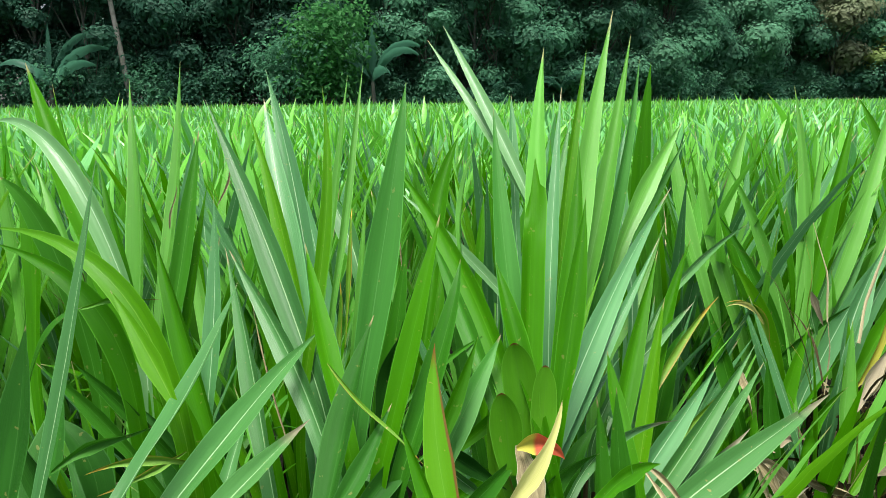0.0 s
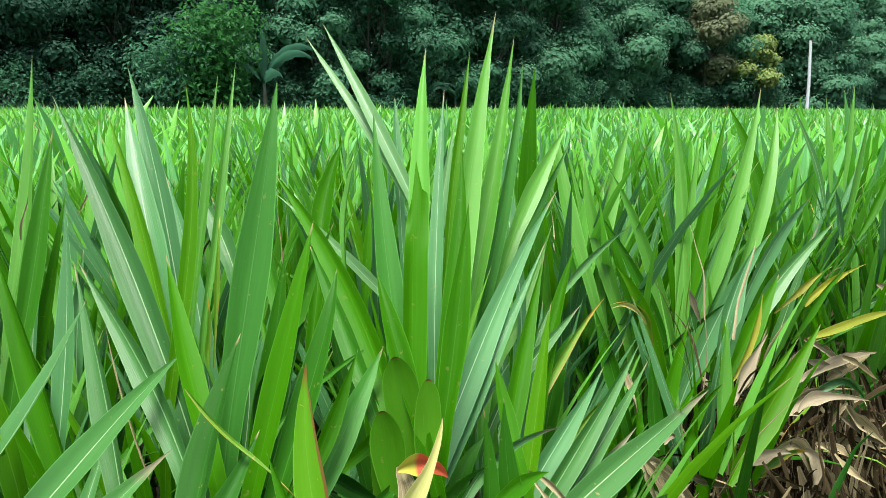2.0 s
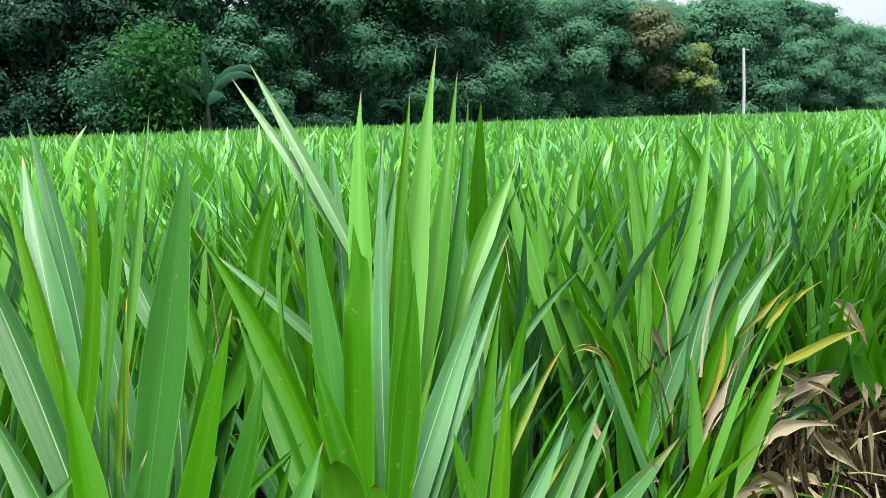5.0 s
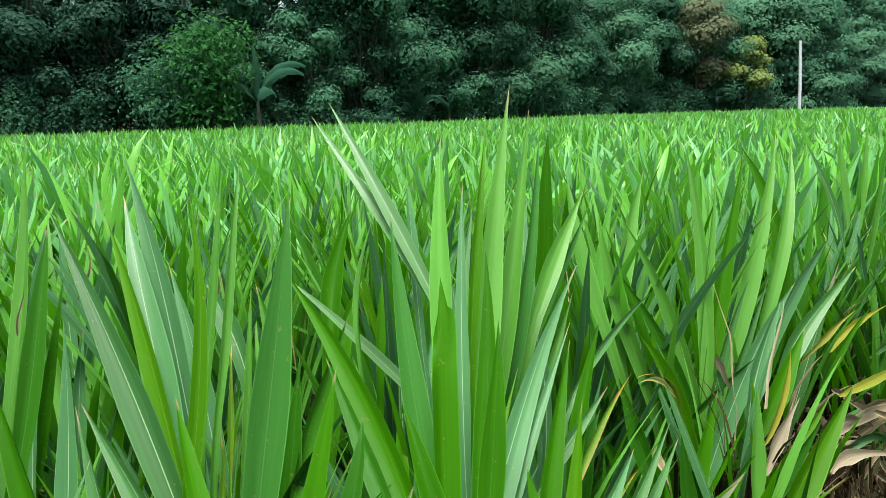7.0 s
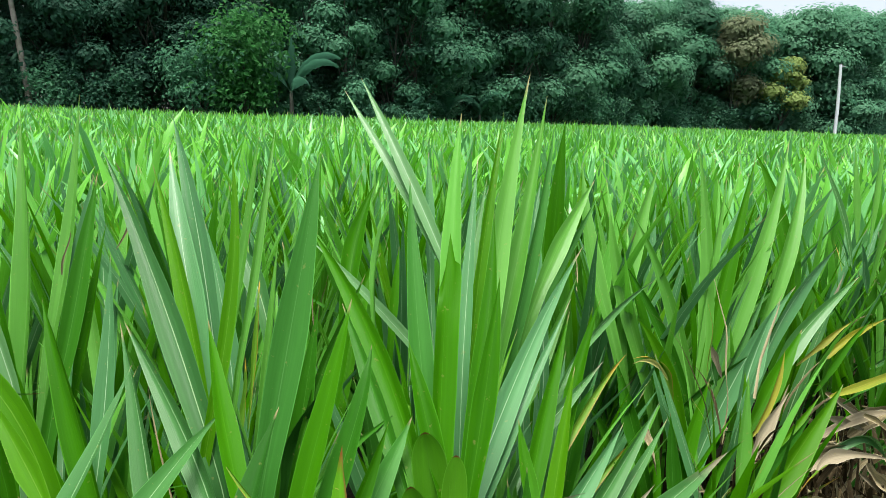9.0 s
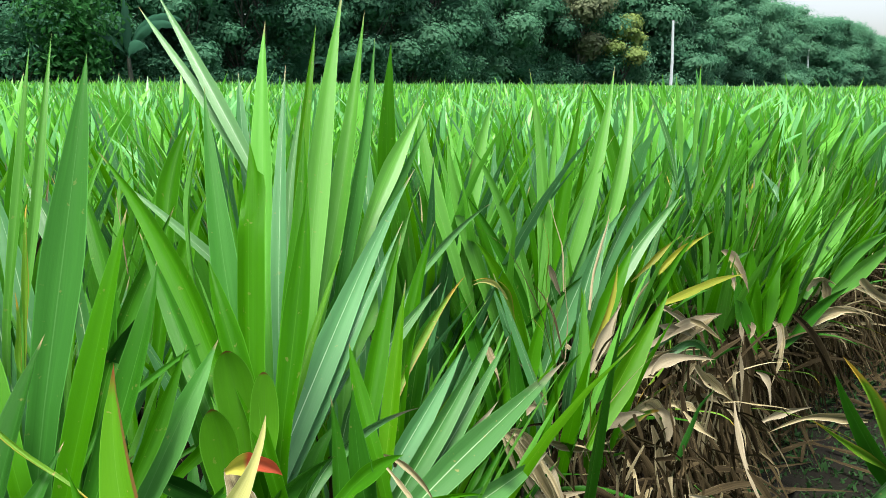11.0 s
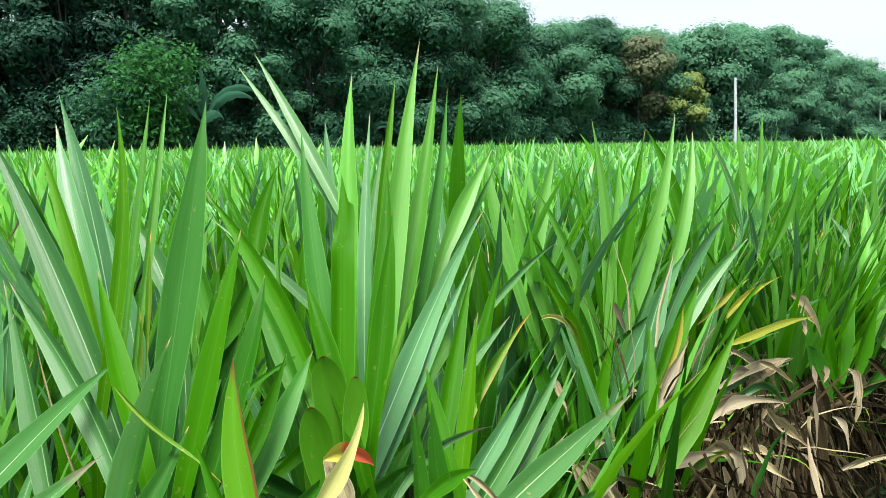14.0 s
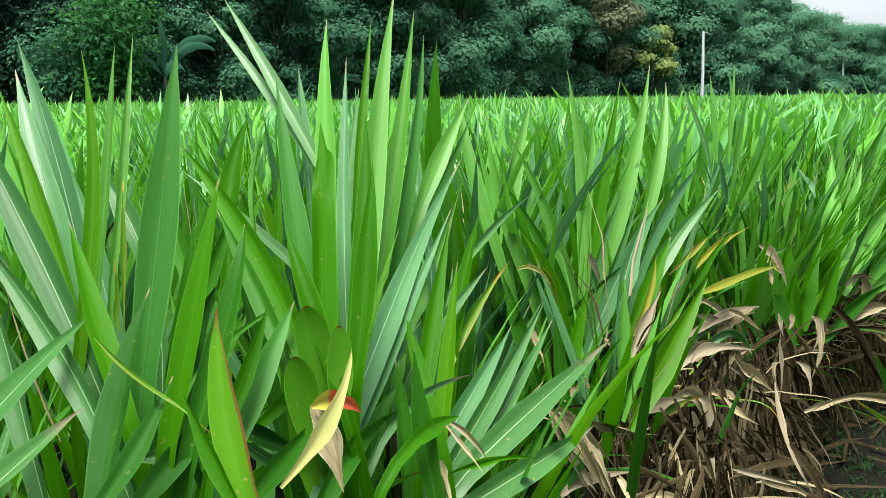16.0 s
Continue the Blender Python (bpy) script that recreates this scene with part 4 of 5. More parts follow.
leaf(plant, SILVER, 0.053, (0.425, 1.220, 0.882), (0.548, 1.360, 0.956), (0.664, 1.500, 1.019), lie=0.7)
leaf(plant, GREYTIP, 0.069, (0.464, 1.150, 0.893), (0.648, 1.290, 0.951), (0.856, 1.430, 0.989), lie=0.7)
leaf(plant, GREYTIP, 0.049, (0.486, 1.250, 0.824), (0.589, 1.350, 0.844), (0.719, 1.450, 0.908), lie=0.7)
leaf(plant, GREYTIP, 0.059, (0.466, 1.080, 0.893), (0.623, 1.180, 0.887), (0.752, 1.280, 0.881), lie=0.7)
leaf(plant, DEEP, 0.040, (0.534, 1.150, 0.843), (0.576, 1.200, 0.847), (0.654, 1.250, 0.932))
leaf(plant, VIVID, 0.035, (0.402, 1.150, 1.033), (0.391, 1.200, 1.084), (0.388, 1.250, 1.143))
leaf(plant, MID, 0.058, (0.529, 1.450, 0.879), (0.558, 1.500, 1.023), (0.615, 1.550, 1.079))
leaf(plant, SOFT, 0.048, (0.449, 1.500, 1.058), (0.509, 1.600, 1.095), (0.606, 1.700, 1.285))
leaf(plant, DRY, 0.011, (0.364, 1.100, 1.046), (0.382, 1.078, 0.983), (0.405, 1.050, 0.905))
leaf(plant, DRY, 0.013, (0.413, 1.150, 0.998), (0.467, 1.125, 1.001), (0.490, 1.100, 0.915))
leaf(plant, DRY, 0.014, (0.395, 1.050, 0.985), (0.398, 1.028, 0.957), (0.403, 1.000, 0.922))
leaf(plant, AMBER, 0.009, (0.342, 1.200, 1.034), (0.369, 1.245, 1.072), (0.402, 1.300, 1.097), loose=1)
leaf(plant, DRY, 0.009, (0.406, 1.050, 1.036), (0.425, 1.028, 1.012), (0.448, 1.000, 0.979), loose=1)
leaf(plant, DRY, 0.014, (0.715, 1.350, 0.883), (0.734, 1.328, 0.834), (0.758, 1.300, 0.772), loose=1)
leaf(plant, DRY, 0.013, (0.692, 1.350, 0.880), (0.698, 1.325, 0.838), (0.796, 1.300, 0.670), loose=1)
leaf(plant, DRY, 0.014, (0.785, 1.380, 0.812), (0.795, 1.340, 0.762), (0.840, 1.300, 0.667), loose=1)
leaf(plant, STRAW, 0.012, (0.753, 1.450, 0.834), (0.883, 1.575, 0.784), (1.204, 1.700, 0.584), loose=1)
plant = placed_tussock((-0.05, 1.20), "green tussock with long pale arching blades")
leaf(plant, COOL, 0.057, (0.026, 1.000, 1.198), (0.062, 1.085, 1.428), (0.074, 1.170, 1.566))
leaf(plant, LIME, 0.027, (-0.059, 1.080, 1.204), (-0.029, 1.165, 1.413), (-0.059, 1.250, 1.566))
leaf(plant, SOFT, 0.021, (-0.078, 1.300, 1.260), (-0.058, 1.375, 1.454), (-0.050, 1.450, 1.588))
leaf(plant, SOFT, 0.020, (-0.059, 1.300, 1.259), (-0.032, 1.400, 1.458), (-0.029, 1.500, 1.609))
leaf(plant, SILVER, 0.061, (-0.106, 1.220, 1.183), (-0.158, 1.360, 1.400), (-0.218, 1.500, 1.549))
leaf(plant, SILVER, 0.059, (-0.100, 1.300, 1.218), (-0.162, 1.440, 1.446), (-0.233, 1.580, 1.606))
leaf(plant, LIME, 0.038, (-0.096, 1.200, 1.189), (-0.161, 1.325, 1.398), (-0.234, 1.450, 1.526))
leaf(plant, PALE_SHADED, 0.052, (-0.060, 1.080, 1.183), (-0.156, 1.215, 1.365), (-0.276, 1.350, 1.548), lie=0.1)
leaf(plant, VIVID, 0.039, (0.008, 0.940, 1.178), (-0.033, 1.020, 1.284), (-0.063, 1.100, 1.353))
leaf(plant, PALE_SHADED, 0.041, (-0.087, 0.940, 1.114), (-0.130, 1.030, 1.221), (-0.181, 1.120, 1.345), lie=0.1)
leaf(plant, PALE_SHADED, 0.045, (-0.028, 0.960, 1.150), (-0.097, 1.055, 1.247), (-0.185, 1.150, 1.336), lie=0.1)
leaf(plant, AMBER, 0.009, (-0.010, 1.080, 1.207), (-0.001, 1.115, 1.368), (-0.004, 1.150, 1.393), loose=1)
leaf(plant, AMBER, 0.011, (-0.021, 1.100, 1.201), (-0.019, 1.110, 1.234), (-0.020, 1.120, 1.298), loose=1)
leaf(plant, PALE_SHADED, 0.056, (-0.074, 1.600, 1.225), (-0.107, 1.650, 1.306), (-0.144, 1.700, 1.346))
leaf(plant, MID, 0.043, (0.032, 1.400, 1.212), (0.004, 1.500, 1.278), (-0.036, 1.600, 1.364))
leaf(plant, MID, 0.044, (0.059, 1.250, 1.169), (0.079, 1.350, 1.226), (0.134, 1.450, 1.335))
leaf(plant, VIVID, 0.059, (0.093, 1.700, 1.245), (0.096, 1.775, 1.357), (0.148, 1.850, 1.461))
# SHADE blades: the shaded depth behind the front leaves, put into leaf colour
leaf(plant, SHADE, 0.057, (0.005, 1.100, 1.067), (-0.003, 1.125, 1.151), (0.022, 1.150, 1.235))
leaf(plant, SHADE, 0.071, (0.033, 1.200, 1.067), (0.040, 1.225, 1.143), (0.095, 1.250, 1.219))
leaf(plant, DRY, 0.005, (0.023, 1.650, 1.174), (0.016, 1.672, 1.262), (0.007, 1.700, 1.334), loose=1)
leaf(plant, DRY, 0.004, (-0.074, 1.000, 1.103), (-0.111, 1.025, 1.207), (-0.125, 1.050, 1.283))
leaf(plant, DRY, 0.007, (-0.428, 1.800, 1.300), (-0.373, 1.800, 1.381), (-0.402, 1.800, 1.434), loose=1)
leaf(plant, DRY, 0.007, (-0.506, 1.700, 1.264), (-0.494, 1.700, 1.318), (-0.480, 1.700, 1.363), loose=1)
leaf(plant, DRY, 0.008, (-0.173, 1.900, 1.204), (-0.162, 1.900, 1.282), (-0.148, 1.900, 1.345), loose=1)
plant = placed_tussock((-0.30, 0.95), "near green tussock with broad drooping blades")
leaf(plant, PALE, 0.043, (-0.111, 0.750, 1.189), (-0.091, 0.910, 1.209), (-0.039, 1.070, 1.238), lie=0.5)
leaf(plant, PALE_SHADED, 0.032, (-0.127, 0.720, 1.240), (-0.133, 0.875, 1.251), (-0.135, 1.030, 1.317), lie=0.5)
leaf(plant, GREYTIP, 0.034, (-0.074, 0.720, 1.183), (-0.071, 0.835, 1.161), (-0.032, 0.950, 1.164), lie=0.5)
leaf(plant, SHADE, 0.049, (0.012, 0.800, 1.145), (0.021, 0.875, 1.217), (0.049, 0.950, 1.297))
leaf(plant, SHADE, 0.027, (0.032, 0.750, 1.169), (0.056, 0.805, 1.190), (0.077, 0.860, 1.226))
leaf(plant, VIVID, 0.061, (-0.391, 1.250, 1.200), (-0.563, 1.375, 1.489), (-0.667, 1.500, 1.619), lie=0.6)
leaf(plant, GLEAM, 0.042, (-0.351, 1.150, 1.301), (-0.472, 1.235, 1.558), (-0.633, 1.320, 1.508), flat=1, lie=0.8)
leaf(plant, SOFT, 0.061, (-0.483, 1.450, 1.114), (-0.511, 1.575, 1.395), (-0.559, 1.700, 1.595))
leaf(plant, SOFT, 0.045, (-0.507, 1.650, 1.165), (-0.508, 1.775, 1.379), (-0.526, 1.900, 1.641))
leaf(plant, LIME, 0.038, (-0.141, 0.840, 1.192), (-0.198, 0.900, 1.416), (-0.408, 0.960, 1.400), flat=1, lie=0.6)
leaf(plant, LIME, 0.029, (-0.132, 0.810, 1.239), (-0.178, 0.845, 1.304), (-0.224, 0.880, 1.346), bare=1, flat=1, lie=0.5)
leaf(plant, VIVID, 0.041, (-0.220, 0.900, 1.204), (-0.251, 0.940, 1.352), (-0.422, 0.980, 1.380), flat=1, lie=0.5)
leaf(plant, VIVID, 0.040, (-0.224, 1.000, 1.181), (-0.289, 1.010, 1.289), (-0.326, 1.020, 1.344), lie=0.8)
leaf(plant, VIVID, 0.066, (-0.216, 1.120, 1.011), (-0.309, 1.225, 1.225), (-0.373, 1.330, 1.315))
leaf(plant, PALE_SHADED, 0.018, (-0.145, 0.600, 1.269), (-0.131, 0.660, 1.407), (-0.138, 0.720, 1.500))
leaf(plant, RUST, 0.010, (-0.271, 0.900, 1.321), (-0.232, 0.910, 1.329), (-0.190, 0.920, 1.326), loose=1)
leaf(plant, DEEP, 0.023, (-0.330, 0.900, 1.258), (-0.305, 0.900, 1.312), (-0.268, 0.900, 1.321))
leaf(plant, DEEP, 0.025, (-0.207, 0.900, 1.172), (-0.249, 0.900, 1.219), (-0.287, 0.900, 1.258))
leaf(plant, DEEP, 0.023, (-0.206, 0.850, 1.174), (-0.246, 0.850, 1.229), (-0.297, 0.850, 1.277))
leaf(plant, AMBER, 0.014, (-0.116, 0.800, 1.188), (-0.162, 0.790, 1.208), (-0.217, 0.780, 1.187), loose=1)
leaf(plant, AMBER, 0.010, (-0.132, 0.820, 1.191), (-0.160, 0.800, 1.177), (-0.208, 0.780, 1.164), loose=1)
leaf(plant, DEEP, 0.016, (-0.230, 0.750, 1.208), (-0.201, 0.785, 1.222), (-0.164, 0.820, 1.219), loose=1)
# SHADE blades fill the lower left; their dark colour replaces shade there
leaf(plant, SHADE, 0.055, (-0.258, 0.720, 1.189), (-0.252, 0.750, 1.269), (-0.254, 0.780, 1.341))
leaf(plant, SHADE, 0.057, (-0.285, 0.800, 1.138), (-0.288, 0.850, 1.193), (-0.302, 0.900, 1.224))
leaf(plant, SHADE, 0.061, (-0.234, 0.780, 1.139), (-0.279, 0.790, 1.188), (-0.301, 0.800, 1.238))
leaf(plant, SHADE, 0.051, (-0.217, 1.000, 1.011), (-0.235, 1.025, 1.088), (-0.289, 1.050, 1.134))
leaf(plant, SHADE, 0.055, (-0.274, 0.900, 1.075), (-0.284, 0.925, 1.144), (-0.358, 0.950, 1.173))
leaf(plant, VIVID, 0.055, (-0.603, 1.600, 1.153), (-0.732, 1.725, 1.395), (-0.820, 1.850, 1.592))
leaf(plant, VIVID, 0.036, (-0.321, 1.120, 1.164), (-0.370, 1.200, 1.359), (-0.430, 1.280, 1.449))
leaf(plant, SILVER, 0.041, (-0.247, 1.180, 1.084), (-0.247, 1.255, 1.238), (-0.266, 1.330, 1.389))
leaf(plant, DEEP, 0.051, (-0.415, 1.450, 1.126), (-0.388, 1.550, 1.333), (-0.402, 1.650, 1.488))
leaf(plant, SILVER, 0.047, (-0.486, 1.700, 1.192), (-0.485, 1.750, 1.327), (-0.468, 1.800, 1.467))
leaf(plant, VIVID, 0.042, (-0.518, 1.200, 1.216), (-0.528, 1.250, 1.371), (-0.586, 1.300, 1.446))
leaf(plant, DEEP, 0.045, (-0.399, 1.100, 1.297), (-0.428, 1.100, 1.413), (-0.481, 1.100, 1.448))
leaf(plant, SOFT, 0.046, (-0.495, 1.300, 1.185), (-0.554, 1.375, 1.309), (-0.641, 1.450, 1.433))
leaf(plant, SOFT, 0.046, (-0.742, 1.500, 1.169), (-0.765, 1.550, 1.349), (-0.816, 1.600, 1.514))
plant = placed_tussock((0.98, 1.85), "fan of upright green blades beside yellowing ones")
leaf(plant, MID, 0.045, (0.949, 1.800, 0.908), (0.887, 1.875, 1.129), (0.810, 1.950, 1.253))
leaf(plant, SOFT, 0.046, (0.978, 1.850, 0.920), (0.919, 1.925, 1.235), (0.836, 2.000, 1.378))
leaf(plant, VIVID, 0.047, (0.991, 1.850, 0.919), (0.991, 1.935, 1.218), (0.930, 2.020, 1.428))
leaf(plant, SOFT, 0.051, (0.994, 1.850, 0.919), (1.045, 1.950, 1.237), (1.108, 2.050, 1.494))
leaf(plant, SOFT, 0.054, (1.001, 1.850, 0.966), (1.058, 1.975, 1.292), (1.042, 2.100, 1.573))
leaf(plant, VIVID, 0.055, (1.002, 1.850, 0.950), (1.107, 1.975, 1.276), (1.217, 2.100, 1.549))
leaf(plant, SOFT, 0.070, (1.026, 1.850, 0.932), (1.236, 2.000, 1.347), (1.342, 2.150, 1.591))
leaf(plant, PALE, 0.043, (0.984, 1.800, 0.905), (1.042, 1.850, 1.100), (1.132, 1.900, 1.240))
leaf(plant, SILVER, 0.072, (0.975, 1.750, 0.846), (1.125, 1.850, 1.091), (1.290, 1.950, 1.204))
leaf(plant, SILVER, 0.076, (1.307, 2.050, 1.010), (1.447, 2.150, 1.189), (1.603, 2.250, 1.256))
leaf(plant, PALE, 0.044, (1.016, 1.800, 0.887), (1.107, 1.875, 1.067), (1.211, 1.950, 1.223))
leaf(plant, DEEP, 0.030, (0.876, 1.750, 0.908), (1.006, 1.800, 1.004), (1.143, 1.850, 1.053))
leaf(plant, PALE, 0.032, (0.986, 1.750, 0.995), (0.970, 1.750, 1.060), (0.965, 1.750, 1.105), loose=1)
leaf(plant, VIVID, 0.052, (0.903, 1.850, 0.910), (0.840, 1.950, 1.194), (0.800, 2.050, 1.373))
leaf(plant, SOFT, 0.055, (0.856, 1.900, 0.993), (0.774, 1.975, 1.262), (0.788, 2.050, 1.396))
leaf(plant, SOFT, 0.058, (0.744, 1.900, 1.152), (0.707, 2.000, 1.335), (0.714, 2.100, 1.510))
leaf(plant, SOFT, 0.066, (0.832, 2.000, 1.160), (0.891, 2.100, 1.346), (0.974, 2.200, 1.493))
leaf(plant, VIVID, 0.059, (1.421, 2.200, 1.191), (1.430, 2.300, 1.396), (1.379, 2.400, 1.545))
leaf(plant, SOFT, 0.069, (1.304, 2.100, 1.052), (1.456, 2.225, 1.366), (1.525, 2.350, 1.544))
leaf(plant, LIME, 0.049, (0.840, 1.620, 0.969), (0.789, 1.620, 1.137), (0.719, 1.620, 1.205))
leaf(plant, YELLOW, 0.015, (0.794, 1.600, 1.071), (0.750, 1.590, 1.141), (0.702, 1.580, 1.114), loose=1)
leaf(plant, VIVID, 0.053, (0.821, 1.550, 0.842), (0.863, 1.600, 0.956), (0.917, 1.650, 1.059))
leaf(plant, VIVID, 0.049, (0.828, 1.550, 0.827), (0.912, 1.600, 0.915), (0.989, 1.650, 0.975))
leaf(plant, DEEP, 0.043, (0.793, 1.500, 0.827), (0.786, 1.525, 0.923), (0.784, 1.550, 1.016))
leaf(plant, MID, 0.052, (0.745, 1.600, 0.896), (0.729, 1.650, 0.986), (0.709, 1.700, 1.084))
leaf(plant, VIVID, 0.048, (0.853, 1.500, 0.821), (0.894, 1.550, 0.899), (0.987, 1.600, 0.929))
leaf(plant, AMBER, 0.023, (0.819, 1.620, 0.987), (0.807, 1.620, 1.144), (0.715, 1.620, 1.111), loose=1)
plant = placed_tussock((1.12, 1.85), "edge tussock with green, yellow and withered blades")
leaf(plant, LIME, 0.061, (1.027, 1.620, 0.686), (1.025, 1.670, 0.936), (1.039, 1.720, 1.046))
leaf(plant, GOLD, 0.033, (1.066, 1.700, 0.887), (1.145, 1.740, 0.975), (1.172, 1.780, 1.082), loose=1, flat=1)
leaf(plant, VIVID, 0.070, (1.079, 1.750, 0.868), (1.192, 1.815, 1.001), (1.277, 1.880, 1.106), bare=1)
leaf(plant, DRY, 0.039, (1.049, 1.680, 0.822), (1.123, 1.700, 0.940), (1.157, 1.720, 1.010))
leaf(plant, GOLD, 0.026, (1.356, 2.000, 0.957), (1.476, 2.050, 1.029), (1.595, 2.100, 1.068), loose=1)
leaf(plant, GOLD, 0.035, (1.520, 2.100, 0.943), (1.585, 2.150, 0.992), (1.791, 2.200, 1.049), loose=1)
leaf(plant, DRY, 0.027, (1.426, 1.800, 0.896), (1.485, 1.790, 0.865), (1.525, 1.780, 0.831), loose=1)
leaf(plant, DRY, 0.053, (1.436, 1.850, 0.809), (1.504, 1.875, 0.862), (1.616, 1.900, 0.862), loose=1)
leaf(plant, DRY, 0.047, (1.253, 1.780, 0.760), (1.348, 1.800, 0.824), (1.448, 1.820, 0.789), loose=1)
leaf(plant, GREYTIP, 0.044, (1.334, 1.800, 0.784), (1.456, 1.810, 0.879), (1.530, 1.820, 0.754), loose=1)
leaf(plant, DRY, 0.053, (1.171, 1.680, 0.684), (1.259, 1.670, 0.804), (1.291, 1.660, 0.567), loose=1)
leaf(plant, AMBER, 0.046, (1.118, 1.660, 0.627), (1.169, 1.670, 0.734), (1.263, 1.680, 0.689), loose=1)
leaf(plant, DRY, 0.046, (1.458, 1.800, 0.758), (1.510, 1.790, 0.683), (1.601, 1.780, 0.628), loose=1)
leaf(plant, DRY, 0.040, (1.323, 1.720, 0.693), (1.408, 1.720, 0.685), (1.497, 1.720, 0.578), loose=1)
leaf(plant, STRAW, 0.039, (1.734, 1.950, 0.793), (1.777, 1.935, 0.683), (1.771, 1.920, 0.570), loose=1)
leaf(plant, DRY, 0.040, (2.020, 2.100, 0.724), (2.027, 2.075, 0.639), (1.973, 2.050, 0.514), loose=1)
leaf(plant, STRAW, 0.043, (1.692, 1.900, 0.804), (1.716, 1.875, 0.517), (1.733, 1.850, 0.390), loose=1)
leaf(plant, DRY, 0.055, (2.318, 2.300, 0.765), (2.359, 2.300, 0.850), (2.468, 2.300, 0.771), loose=1)
leaf(plant, DRY, 0.050, (2.392, 2.300, 0.797), (2.414, 2.290, 0.764), (2.408, 2.280, 0.687), loose=1)
leaf(plant, DRY, 0.049, (2.190, 2.200, 0.635), (2.381, 2.225, 0.746), (2.588, 2.250, 0.653), loose=1)
leaf(plant, STRAW, 0.052, (1.978, 2.150, 0.600), (2.185, 2.175, 0.682), (2.520, 2.200, 0.604), loose=1)
leaf(plant, DRY, 0.056, (2.689, 2.400, 0.757), (2.761, 2.375, 0.675), (2.873, 2.350, 0.641), loose=1)
leaf(plant, STRAW, 0.053, (1.876, 1.900, 0.841), (1.979, 1.850, 0.713), (2.051, 1.800, 0.544), loose=1)
leaf(plant, VIVID, 0.091, (2.015, 2.150, 0.663), (2.059, 2.225, 0.838), (2.190, 2.300, 0.980), bare=1)
leaf(plant, VIVID, 0.079, (1.990, 2.150, 0.665), (1.949, 2.200, 0.857), (1.996, 2.250, 0.984), bare=1)
leaf(plant, VIVID, 0.092, (2.065, 2.150, 0.661), (2.152, 2.200, 0.832), (2.235, 2.250, 0.927), bare=1)
leaf(plant, DEEP, 0.086, (1.933, 2.100, 0.623), (1.884, 2.150, 0.778), (1.883, 2.200, 0.926), bare=1)
leaf(plant, DEEP, 0.096, (2.099, 2.150, 0.615), (2.266, 2.200, 0.739), (2.469, 2.250, 0.786), bare=1)
leaf(plant, SOFT, 0.138, (2.413, 2.400, 0.694), (2.623, 2.550, 0.917), (2.961, 2.700, 1.036), bare=1)
leaf(plant, SOFT, 0.124, (2.379, 2.400, 0.719), (2.540, 2.550, 0.978), (2.730, 2.700, 1.188), bare=1)
leaf(plant, FRESH, 0.140, (2.476, 2.400, 0.667), (2.731, 2.500, 0.871), (3.038, 2.600, 0.899), bare=1)
leaf(plant, FRESH, 0.127, (2.442, 2.500, 0.710), (2.547, 2.650, 0.973), (2.660, 2.800, 1.224), bare=1)
leaf(plant, SOFT, 0.126, (2.529, 2.400, 0.689), (2.809, 2.500, 0.768), (3.129, 2.600, 0.871), bare=1)
leaf(plant, DRY, 0.036, (0.718, 1.420, 0.855), (0.797, 1.385, 0.770), (0.829, 1.350, 0.664), loose=1)
leaf(plant, DRY, 0.035, (0.781, 1.450, 0.821), (0.823, 1.415, 0.717), (0.881, 1.380, 0.609), loose=1)
leaf(plant, DRY, 0.033, (0.845, 1.500, 0.776), (0.964, 1.525, 0.716), (1.066, 1.550, 0.684), loose=1)
leaf(plant, DRY, 0.033, (0.910, 1.400, 0.619), (0.999, 1.425, 0.631), (1.119, 1.450, 0.534), loose=1)
leaf(plant, STRAW, 0.040, (1.126, 1.620, 0.702), (1.174, 1.600, 0.567), (1.155, 1.580, 0.432), loose=1)
leaf(plant, DRY, 0.035, (1.200, 1.620, 0.695), (1.233, 1.610, 0.530), (1.326, 1.600, 0.445), loose=1)
leaf(plant, DRY, 0.041, (1.326, 1.700, 0.643), (1.421, 1.680, 0.560), (1.437, 1.660, 0.409), loose=1)
leaf(plant, LIME, 0.088, (0.959, 1.500, 0.734), (1.105, 1.580, 0.898), (1.250, 1.660, 1.038), bare=1, flat=1, lie=0.5)
leaf(plant, LIME, 0.060, (0.951, 1.620, 0.732), (1.095, 1.685, 0.790), (1.264, 1.750, 0.976), bare=1, flat=1, lie=0.5)
leaf(plant, DEEP, 0.068, (0.933, 1.600, 0.744), (1.108, 1.660, 0.810), (1.227, 1.720, 0.935), bare=1)
leaf(plant, GOLD, 0.035, (1.296, 1.760, 0.963), (1.476, 1.830, 0.992), (1.677, 1.900, 0.986), loose=1, flat=1, lie=0.5)
leaf(plant, PALE, 0.071, (1.204, 1.900, 0.871), (1.356, 2.000, 1.103), (1.581, 2.100, 1.198), bare=1)
leaf(plant, BLEACH, 0.050, (1.788, 2.150, 0.992), (1.842, 2.125, 0.976), (1.876, 2.100, 0.848), flat=1)
leaf(plant, BLEACH, 0.027, (1.836, 2.150, 0.919), (1.831, 2.125, 0.883), (1.815, 2.100, 0.862), flat=1)
leaf(plant, BLEACH, 0.043, (1.009, 1.600, 0.872), (1.045, 1.630, 0.936), (1.120, 1.660, 1.019), flat=1)
leaf(plant, BLEACH, 0.042, (1.301, 1.800, 0.831), (1.449, 1.840, 0.885), (1.590, 1.880, 0.871), flat=1, lie=0.8)
